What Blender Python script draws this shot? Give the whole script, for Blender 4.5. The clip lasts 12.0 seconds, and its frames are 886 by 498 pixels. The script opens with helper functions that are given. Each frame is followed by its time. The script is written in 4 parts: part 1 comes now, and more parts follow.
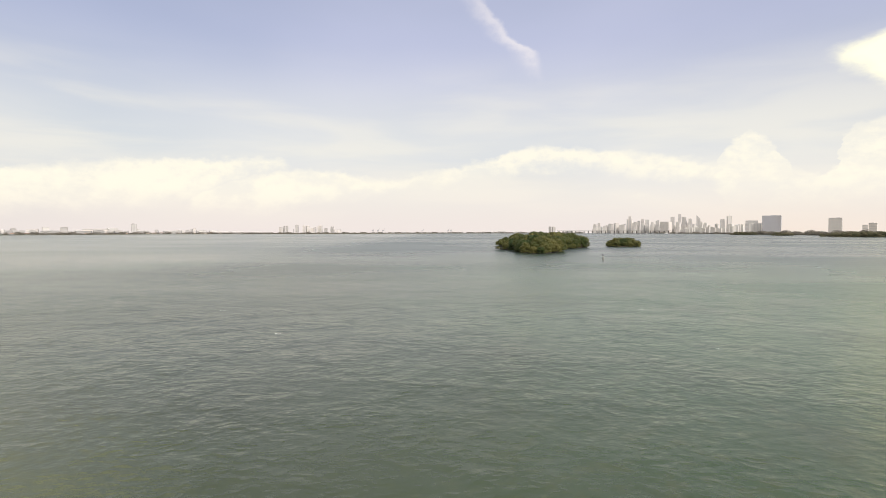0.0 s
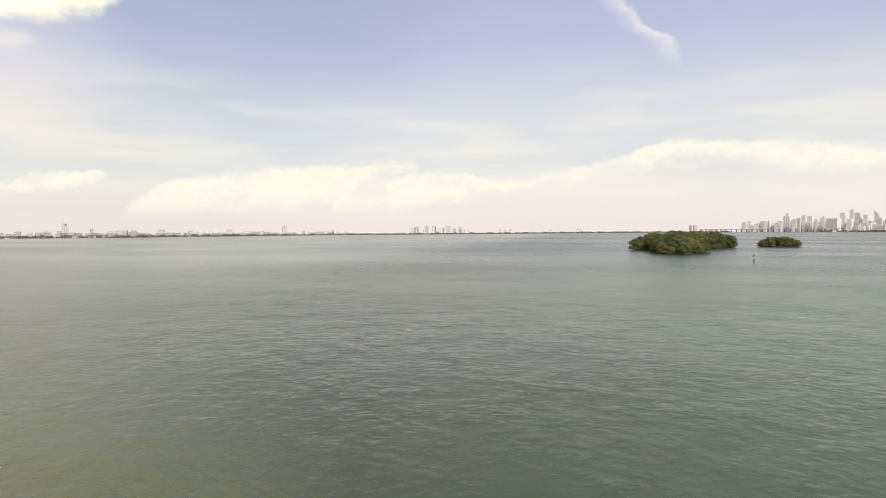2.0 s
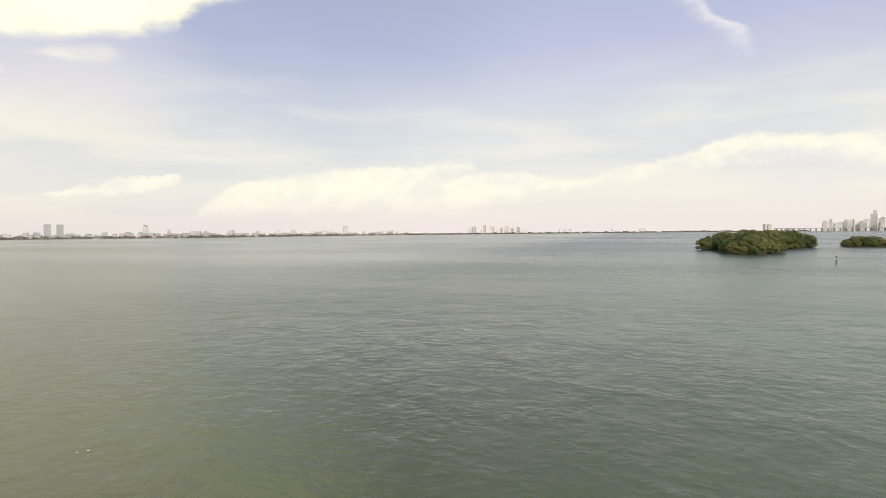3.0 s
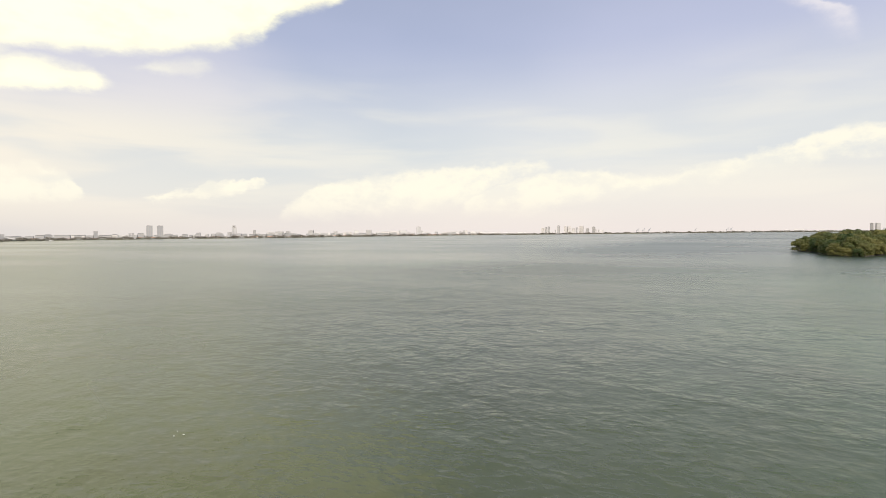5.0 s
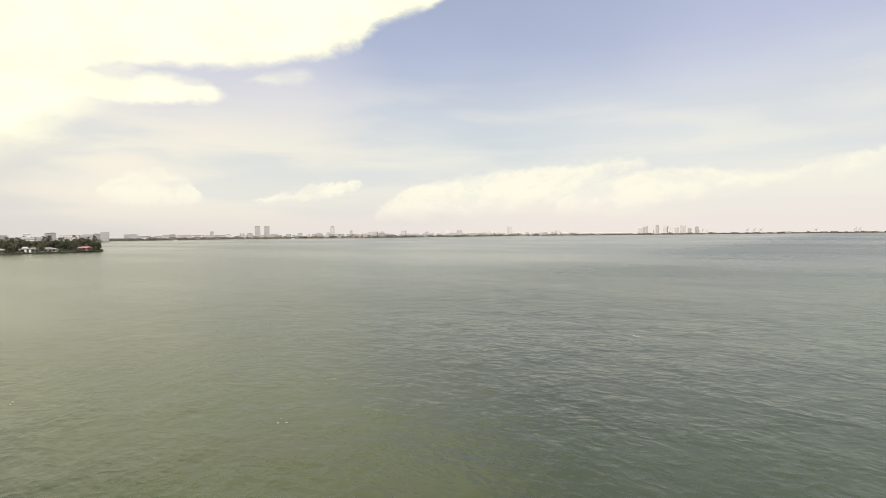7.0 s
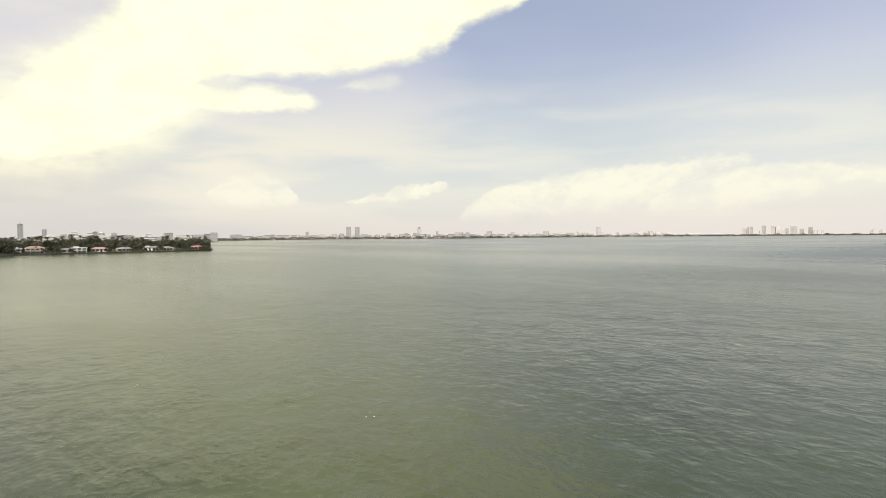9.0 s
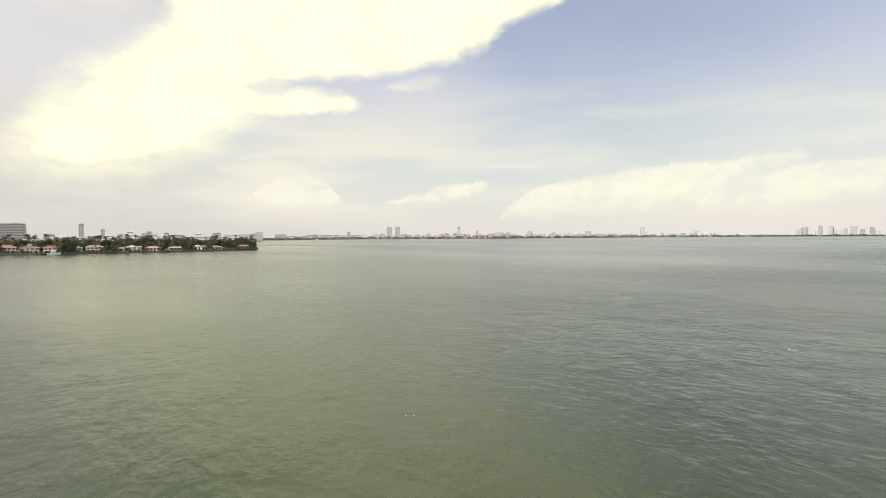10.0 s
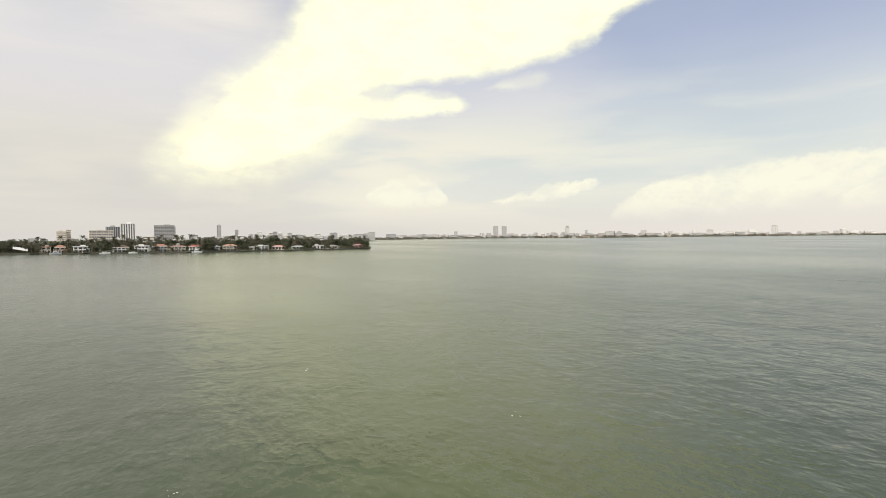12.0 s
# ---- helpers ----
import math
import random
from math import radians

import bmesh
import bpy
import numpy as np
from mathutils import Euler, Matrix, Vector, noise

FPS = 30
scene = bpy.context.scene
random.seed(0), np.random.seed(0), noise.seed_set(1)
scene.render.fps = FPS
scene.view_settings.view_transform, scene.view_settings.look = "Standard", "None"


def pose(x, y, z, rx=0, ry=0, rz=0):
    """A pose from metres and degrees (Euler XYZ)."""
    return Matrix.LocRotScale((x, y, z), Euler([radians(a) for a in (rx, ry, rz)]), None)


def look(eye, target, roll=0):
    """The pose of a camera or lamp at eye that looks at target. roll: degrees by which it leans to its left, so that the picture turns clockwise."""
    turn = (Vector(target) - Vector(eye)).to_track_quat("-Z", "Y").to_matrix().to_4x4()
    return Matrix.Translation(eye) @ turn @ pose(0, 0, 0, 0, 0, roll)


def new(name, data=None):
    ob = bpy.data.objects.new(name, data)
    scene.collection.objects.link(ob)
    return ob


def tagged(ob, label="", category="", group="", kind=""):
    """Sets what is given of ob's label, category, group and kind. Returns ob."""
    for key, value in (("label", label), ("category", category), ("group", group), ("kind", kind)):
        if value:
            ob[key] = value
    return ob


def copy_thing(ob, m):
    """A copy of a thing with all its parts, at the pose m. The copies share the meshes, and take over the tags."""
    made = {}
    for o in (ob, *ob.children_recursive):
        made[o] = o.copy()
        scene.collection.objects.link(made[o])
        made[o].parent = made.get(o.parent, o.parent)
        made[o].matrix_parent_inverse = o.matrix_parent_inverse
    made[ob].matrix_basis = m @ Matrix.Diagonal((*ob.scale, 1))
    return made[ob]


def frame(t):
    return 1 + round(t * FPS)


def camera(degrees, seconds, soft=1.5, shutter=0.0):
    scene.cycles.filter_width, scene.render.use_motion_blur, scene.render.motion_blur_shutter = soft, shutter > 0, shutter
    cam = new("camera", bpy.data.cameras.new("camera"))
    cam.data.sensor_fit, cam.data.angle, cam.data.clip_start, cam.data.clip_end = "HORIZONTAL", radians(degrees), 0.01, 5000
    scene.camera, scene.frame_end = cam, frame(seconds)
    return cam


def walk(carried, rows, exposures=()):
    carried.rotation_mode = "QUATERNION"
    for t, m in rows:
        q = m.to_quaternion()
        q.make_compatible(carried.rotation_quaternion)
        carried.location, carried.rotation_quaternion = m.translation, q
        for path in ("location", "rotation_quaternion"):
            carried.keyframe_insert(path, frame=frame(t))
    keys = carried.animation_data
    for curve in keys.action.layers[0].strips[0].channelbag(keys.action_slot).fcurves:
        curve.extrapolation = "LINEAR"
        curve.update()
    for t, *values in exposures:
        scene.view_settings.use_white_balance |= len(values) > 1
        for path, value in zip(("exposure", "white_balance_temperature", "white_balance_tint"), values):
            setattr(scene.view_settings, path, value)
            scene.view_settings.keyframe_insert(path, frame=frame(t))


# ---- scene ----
# The camera turns on one spot, 15 m above the bay.  Azimuth 0 is +y, positive to the right.
EYE_Z = 15.0
cam = camera(79.1, 12.0, soft=0.8)
POSES = [
    (0, -0.00, -1.87, 0.01),
    (0.5, 1.74, -1.87, 0.05),
    (1, 5.18, -1.87, 0.17),
    (1.5, 9.42, -1.83, 0.28),
    (2, 13.49, -1.82, 0.37),
    (2.5, 17.04, -1.82, 0.42),
    (3, 19.64, -1.79, 0.50),
    (3.2, 20.48, -1.78, 0.50),
    (4.8, 26.49, -1.71, 0.54),
    (5, 27.36, -1.70, 0.54),
    (5.5, 29.81, -1.69, 0.60),
    (6, 32.22, -1.69, 0.59),
    (6.5, 34.68, -1.63, 0.51),
    (7, 36.98, -1.59, 0.52),
    (7.2, 37.88, -1.58, 0.51),
    (8.8, 45.22, -1.46, 0.43),
    (9, 46.07, -1.45, 0.42),
    (9.5, 48.08, -1.43, 0.39),
    (10, 50.32, -1.42, 0.34),
    (10.5, 52.88, -1.39, 0.37),
    (11, 55.73, -1.40, 0.38),
    (11.5, 58.65, -1.39, 0.44),
    (12, 61.65, -1.41, 0.51),
]
walk(cam, [(t, pose(0, 0, EYE_Z, 90 + pitch, roll, yaw)) for t, yaw, pitch, roll in POSES],
     exposures=[(0, 0.06, 6500, 12), (5, 0.06, 6500, 11), (8.8, 0, 6500, 8), (12, 0, 6500, 6.5)])

# ---- world and sun ----
SUN_AZ, SUN_EL = 147.0, 43.0


class Nodes:
    """Small helper to write node graphs as expressions."""

    def __init__(self, tree):
        self.tree = tree
        tree.nodes.clear()

    def node(self, kind, **values):
        n = self.tree.nodes.new(kind)
        for key, value in values.items():
            self.feed(n.inputs[key.replace("_", " ")], value)
        return n

    def feed(self, socket, value):
        if isinstance(value, bpy.types.NodeSocket):
            self.tree.links.new(value, socket)
        elif value is not None:
            socket.default_value = value

    def math(self, op, a, b=None, c=None, clamp=False):
        n = self.tree.nodes.new("ShaderNodeMath")
        n.operation, n.use_clamp = op, clamp
        for socket, value in zip(n.inputs, (a, b, c)):
            self.feed(socket, value)
        return n.outputs[0]

    def ramp(self, value, lo, hi, to_lo=0.0, to_hi=1.0, smooth=True):
        n = self.tree.nodes.new("ShaderNodeMapRange")
        n.interpolation_type = "SMOOTHSTEP" if smooth else "LINEAR"
        for socket, v in zip(n.inputs, (value, lo, hi, to_lo, to_hi)):
            self.feed(socket, v)
        return n.outputs[0]

    def mix(self, factor, a, b, kind="MIX"):
        n = self.tree.nodes.new("ShaderNodeMix")
        n.data_type, n.blend_type = "RGBA", kind
        self.feed(n.inputs[0], factor)
        self.feed(n.inputs[6], a)
        self.feed(n.inputs[7], b)
        return n.outputs[2]

    def noise(self, vector, scale, detail=3.0, rough=0.5, distort=0.0):
        n = self.tree.nodes.new("ShaderNodeTexNoise")
        self.feed(n.inputs["Vector"], vector)
        n.inputs["Scale"].default_value = scale
        n.inputs["Detail"].default_value = detail
        n.inputs["Roughness"].default_value = rough
        n.inputs["Distortion"].default_value = distort
        return n

    def stretch(self, vector, sx, sy, sz, turn=0.0):
        n = self.tree.nodes.new("ShaderNodeMapping")
        self.feed(n.inputs["Vector"], vector)
        n.inputs["Rotation"].default_value = (0, 0, radians(turn))
        n.inputs["Scale"].default_value = (sx, sy, sz)
        return n.outputs[0]


def rgb(r, g, b):
    """Linear colour from 0-255 screen values."""
    lin = [((c / 255 + 0.055) / 1.055) ** 2.4 if c > 10 else c / 255 / 12.92 for c in (r, g, b)]
    return (*lin, 1)


def make_world():
    world = bpy.data.worlds.new("sky")
    world.use_nodes = True
    scene.world = world
    g = Nodes(world.node_tree)
    sky = g.node("ShaderNodeTexSky")
    sky.sky_type, sky.sun_disc = "NISHITA", False
    sky.sun_elevation, sky.sun_rotation = radians(SUN_EL), radians(SUN_AZ)
    sky.air_density, sky.dust_density, sky.ozone_density = 1.0, 2.0, 1.5
    way = g.node("ShaderNodeTexCoord").outputs["Generated"]
    split = g.node("ShaderNodeSeparateXYZ", Vector=way)
    x, y, z = split.outputs
    az = g.math("MULTIPLY", g.math("ARCTAN2", x, y), 57.2958)
    el = g.math("MULTIPLY", g.math("ARCSINE", z), 57.2958)
    # billowing warp of the cloud edges
    flat = g.stretch(way, 1.0, 1.0, 2.2)
    warp = g.node("ShaderNodeSeparateColor", Color=g.noise(flat, 7.0, 8.0, 0.58).outputs["Color"])
    fine = g.noise(g.stretch(way, 1.0, 1.0, 1.5), 26.0, 6.0, 0.60).outputs[0]
    streak = g.noise(g.stretch(way, 1.0, 1.0, 6.0), 3.0, 4.0, 0.48, 0.3).outputs[0]
    broad = g.noise(g.stretch(way, 1.0, 1.0, 2.5), 2.2, 3.0, 0.45).outputs[0]
    u = g.math("ADD", az, g.math("MULTIPLY_ADD", warp.outputs[0], 4.6, -2.3))
    v = g.math("ADD", el, g.math("MULTIPLY_ADD", warp.outputs[1], 2.2, -1.1))
    smooth_v = g.math("ADD", v, g.math("MULTIPLY_ADD", fine, 1.1, -0.55))
    v = g.math("ADD", v, g.math("MULTIPLY_ADD", fine, 1.5, -0.75))
    puffs = g.noise(g.stretch(way, 1.0, 1.0, 1.2), 60.0, 4.0, 0.55).outputs[0]
    v = g.math("ADD", v, g.math("MULTIPLY_ADD", puffs, 0.8, -0.4))

    def profile(along, pairs, low, high):
        """A height that changes from place to place along an angle."""
        start, end = pairs[0][0], pairs[-1][0]
        n = g.node("ShaderNodeValToRGB", Fac=g.ramp(along, start, end, smooth=False))
        steps = n.color_ramp.elements
        while len(steps) < len(pairs):
            steps.new(0.5)
        for step, (a, value) in zip(steps, pairs):
            step.position = (a - start) / (end - start)
            level = (value - low) / (high - low)
            step.color = (level, level, level, 1)
        return g.math("MULTIPLY_ADD", n.outputs[0], high - low, low)

    def layer(rows, soft_low, soft_top, v=v):
        """Cloud between a lower and an upper edge, rows of (azimuth, lower, upper); it closes at both ends."""
        rows = list(rows)
        for k in (0, -1):
            mid = (rows[k][1] + rows[k][2]) / 2
            rows[k] = (rows[k][0], mid + 1.3 * soft_low, mid - 1.3 * soft_top)
        under = profile(u, [(a, lo) for a, lo, hi in rows], 0.0, 50.0)
        over = profile(u, [(a, hi) for a, lo, hi in rows], 0.0, 50.0)
        up = g.ramp(g.math("SUBTRACT", v, under), -soft_low, soft_low)
        down = g.ramp(g.math("SUBTRACT", over, v), -soft_top, soft_top)
        return g.math("MULTIPLY", up, down)

    bright = None
    for rows, soft_low, soft_top, strength in CLOUDS_HIGH:
        one = g.math("MULTIPLY", layer(rows, soft_low, soft_top, smooth_v), strength)
        bright = one if bright is None else g.math("MAXIMUM", bright, one)
    heaps = None
    for rows, soft_low, soft_top, strength in CLOUDS_LOW:
        one = g.math("MULTIPLY", layer(rows, soft_low, soft_top), strength)
        heaps = one if heaps is None else g.math("MAXIMUM", heaps, one)
    # a hooked wisp of high ice cloud: azimuth by elevation, sharp on its outer side
    drift = g.math("SUBTRACT", g.math("MULTIPLY_ADD", g.math("SUBTRACT", u, az), 0.25, az), profile(v, WISP, 0.0, 14.0))
    wisps = g.math("MULTIPLY", g.ramp(drift, -3.0, 0.0), g.ramp(drift, 0.9, -0.1))
    wisps = g.math("MULTIPLY", g.math("POWER", wisps, 1.6), g.math("MULTIPLY", g.ramp(v, 15.0, 18.2), g.ramp(v, 27.0, 19.0, 0.1, 0.62)))
    # clear sky whitened by thin veils and by the haze over the horizon
    tone = g.node("ShaderNodeVectorMath")
    tone.operation = "SCALE"
    g.feed(tone.inputs[0], sky.outputs[0])
    tone.inputs[3].default_value = 0.10
    colour = tone.outputs[0]
    veil = g.math("ADD", g.ramp(el, 30.0, 6.0, 0.62, 0.90), g.math("MULTIPLY_ADD", broad, 0.4, -0.2), clamp=True)
    veil = g.math("SUBTRACT", veil, g.ramp(az, -8.0, -36.0, 0.0, 0.13))
    colour = g.mix(veil, colour, g.mix(g.ramp(el, 9.0, 20.0), rgb(227, 229, 228), rgb(203, 207, 230)))
    bands = g.math("MULTIPLY", g.ramp(streak, 0.38, 0.68), g.ramp(el, 19.0, 8.0, 0.0, 0.5))
    colour = g.mix(bands, colour, rgb(246, 242, 226))
    warm = g.math("MULTIPLY", g.ramp(az, -28.0, -70.0), g.ramp(el, 17.0, 8.0, 0.0, 0.85))
    warm = g.math("MULTIPLY", warm, g.ramp(streak, 0.38, 0.6, 0.45, 1.0))
    colour = g.mix(warm, colour, rgb(248, 240, 223))
    milk = g.math("MULTIPLY", g.ramp(el, 8.0, 3.0, 0.0, 0.6), g.ramp(az, -60.0, -20.0, 0.25, 1.0))
    colour = g.mix(milk, colour, rgb(248, 240, 226))
    grey = g.math("MULTIPLY", g.ramp(az, -68.0, -84.0), g.ramp(streak, 0.25, 0.7, 1.0, 0.6))
    colour = g.mix(grey, colour, g.mix(g.ramp(el, 5.0, 20.0), rgb(219, 213, 208), rgb(240, 233, 227)))
    behind = g.ramp(g.math("ABSOLUTE", az), 95.0, 130.0)
    colour = g.mix(g.math("MULTIPLY", behind, 0.6), colour, rgb(228, 224, 216))
    thin = g.math("MULTIPLY", g.math("MULTIPLY", g.ramp(az, -40.0, -54.0), g.ramp(el, 21.0, 17.0)), g.ramp(el, 9.0, 14.0, 0.0, 0.5))
    colour = g.mix(thin, colour, rgb(226, 222, 228))
    colour = g.mix(g.math("MULTIPLY", wisps, g.ramp(fine, 0.1, 0.6, 0.5, 1.0)), colour, rgb(246, 240, 238))
    colour = g.mix(g.math("MULTIPLY", heaps, g.ramp(g.math("MULTIPLY_ADD", fine, 0.8, warp.outputs[2]), 0.72, 1.02, 0.40, 1.0)), colour, rgb(255, 250, 230))
    shade = g.ramp(g.noise(flat, 9.0, 5.0, 0.6).outputs[0], 0.62, 0.42)
    colour = g.mix(g.math("MULTIPLY", bright, g.ramp(fine, 0.1, 0.5, 0.9, 1.0)), colour, g.mix(shade, (1.08, 1.03, 0.79, 1), (1.34, 1.28, 0.86, 1)))
    haze = g.ramp(el, 4.6, -0.6, 0.0, 0.9)
    colour = g.mix(haze, colour, g.mix(g.ramp(az, -30.0, -80.0), g.mix(g.ramp(az, 14.0, 34.0), rgb(237, 227, 221), rgb(243, 229, 215)), rgb(220, 214, 209)))
    back = g.node("ShaderNodeBackground", Color=colour, Strength=1.0)
    out = g.node("ShaderNodeOutputWorld", Surface=back.outputs[0])


# clouds: rows of (azimuth, lower edge, upper edge) in degrees, then the softness of both edges and the strength
CLOUDS_HIGH = [
    ([(-94, 6.0, 6.0), (-87.5, 6.8, 8.0), (-83.8, 6.8, 13.4), (-79, 7.4, 18.0), (-75.9, 8.7, 22.0), (-71.6, 11.2, 28.0), (-70.2, 14.8, 30.0), (-66.5, 15.7, 34.0), (-61.2, 16.4, 38.0),
      (-54.6, 17.3, 42.0), (-48.5, 18.4, 44.0), (-45, 19.6, 44.0), (-43, 21.4, 44.0), (-38.5, 22.6, 44.0), (-33, 27.0, 42.0), (-22, 36.0, 36.0)], 0.95, 2.6, 1.0),
    ([(-94, 5.0, 5.0), (-87, 5.0, 12.0), (-80, 5.8, 18.0), (-74, 8.5, 21.0), (-68, 13.0, 20.0), (-62, 17.0, 17.0)], 2.2, 3.0, 0.5),
    ([(-80, 12.0, 12.0), (-77, 10.5, 13.5), (-74.8, 10.6, 15.0), (-72.5, 11.9, 14.9), (-68.3, 12.3, 14.5), (-63.7, 12.7, 14.3), (-60.2, 13.0, 14.0), (-57.0, 13.5, 13.3)], 0.6, 1.1, 0.95),
    ([(-58.5, 15.2, 14.8), (-55.5, 14.9, 16.0), (-51.5, 15.0, 16.2), (-48.6, 15.5, 15.3)], 0.5, 0.6, 0.28),
    ([(33.5, 15.0, 14.7), (36.0, 14.2, 15.0), (37.9, 13.3, 15.5), (39.3, 11.8, 16.2), (44, 10.5, 18.0), (52, 12.0, 19.0), (58, 16.0, 15.0)], 1.1, 0.8, 0.9),
]
CLOUDS_LOW = [
    ([(-45.4, 2.6, 1.6), (-44.0, 2.0, 2.6), (-40.5, 2.0, 5.2), (-36.2, 2.2, 5.7), (-30.5, 2.4, 6.5), (-25.2, 3.6, 7.0), (-21.0, 5.4, 7.2), (-16.8, 6.7, 7.2), (-15.2, 7.2, 6.6)], 1.1, 0.34, 0.95),
    ([(-26.4, 3.6, 2.8), (-25.0, 2.4, 3.9), (-21.0, 2.4, 5.3), (-15.6, 2.8, 6.2), (-10.9, 3.8, 6.3), (-6.8, 4.5, 5.5), (-4.5, 4.7, 5.5), (1.0, 5.1, 6.6), (4.0, 5.4, 7.1), (6.9, 5.9, 8.3),
      (11.0, 6.4, 8.8), (15.6, 6.4, 8.3), (21.0, 5.8, 7.4), (27.5, 5.0, 6.4), (34.0, 4.4, 5.0), (38.0, 4.4, 5.6)], 0.95, 0.38, 0.9),
    ([(26.4, 4.4, 3.6), (27.7, 3.6, 7.6), (28.8, 3.4, 8.8), (30.0, 3.4, 9.1), (31.3, 3.4, 8.4), (32.1, 3.4, 7.0), (33.0, 3.4, 4.6), (34.6, 3.4, 4.7), (36.2, 3.4, 5.6), (36.8, 3.2, 8.2),
      (37.6, 3.2, 9.0), (39.3, 3.2, 9.3), (46.0, 3.0, 10.5), (56.0, 4.0, 3.0)], 2.2, 0.28, 0.95),
    ([(-69.6, 4.0, 3.2), (-68.6, 3.3, 5.0), (-66.7, 3.1, 5.9), (-63.9, 3.1, 6.0), (-62.4, 3.2, 5.3), (-61.2, 3.8, 3.2)], 0.6, 0.35, 0.85),
    ([(-58.0, 3.7, 3.3), (-55.0, 3.4, 4.0), (-53.3, 3.6, 4.3), (-52.6, 3.8, 4.2), (-51.3, 3.8, 4.9), (-48.0, 4.2, 5.5), (-45.6, 4.9, 5.8), (-44.4, 5.6, 5.2)], 0.3, 0.2, 0.95),
    ([(18.0, 3.5, 3.2), (20.0, 3.2, 3.7), (23.4, 3.5, 3.3)], 0.4, 0.3, 0.5),
]
WISP = [(14.8, 10.4), (15.8, 10.2), (16.8, 9.9), (17.9, 9.4), (18.6, 8.6), (19.9, 6.9), (20.9, 5.7), (23.0, 3.6), (27.0, 0.6)]
make_world()

sun = new("sun", bpy.data.lights.new("sun", "SUN"))
sun.data.energy, sun.data.angle, sun.data.color = 3.2, radians(4), (1.0, 0.93, 0.82)
sun.matrix_world = look((0, 0, 0), (-math.sin(radians(SUN_AZ)), -math.cos(radians(SUN_AZ)), -math.tan(radians(SUN_EL))))


# ---- materials ----
def material(name, base, rough=0.7, metal=0.0, vary=0.12, scale=0.3, bump=0.0, random_by="", spread=0.0, spec=0.4):
    """Principled surface whose colour varies at two scales, and from piece to piece."""
    m = bpy.data.materials.new(name)
    m.use_nodes = True
    g = Nodes(m.node_tree)
    where = g.node("ShaderNodeTexCoord").outputs["Object"]
    big = g.noise(where, scale, 4.0, 0.6).outputs[0]
    small = g.noise(where, scale * 9, 3.0, 0.6).outputs[0]
    level = g.math("ADD", g.math("MULTIPLY_ADD", big, 2 * vary, 1 - vary), g.math("MULTIPLY_ADD", small, vary, -vary / 2))
    if random_by == "island":
        chance = g.node("ShaderNodeNewGeometry").outputs["Random Per Island"]
    elif random_by == "object":
        chance = g.node("ShaderNodeObjectInfo").outputs["Random"]
    if random_by:
        level = g.math("MULTIPLY", level, g.math("MULTIPLY_ADD", chance, 2 * spread, 1 - spread))
    tint = g.node("ShaderNodeVectorMath")
    tint.operation = "SCALE"
    tint.inputs[0].default_value = base
    g.feed(tint.inputs[3], level)
    shader = g.node("ShaderNodeBsdfPrincipled", Base_Color=tint.outputs[0], Roughness=rough, Metallic=metal)
    shader.inputs["Specular IOR Level"].default_value = spec
    if bump:
        b = g.node("ShaderNodeBump", Height=small, Strength=0.5, Distance=bump)
        g.feed(shader.inputs["Normal"], b.outputs[0])
    g.node("ShaderNodeOutputMaterial", Surface=shader.outputs[0])
    return m


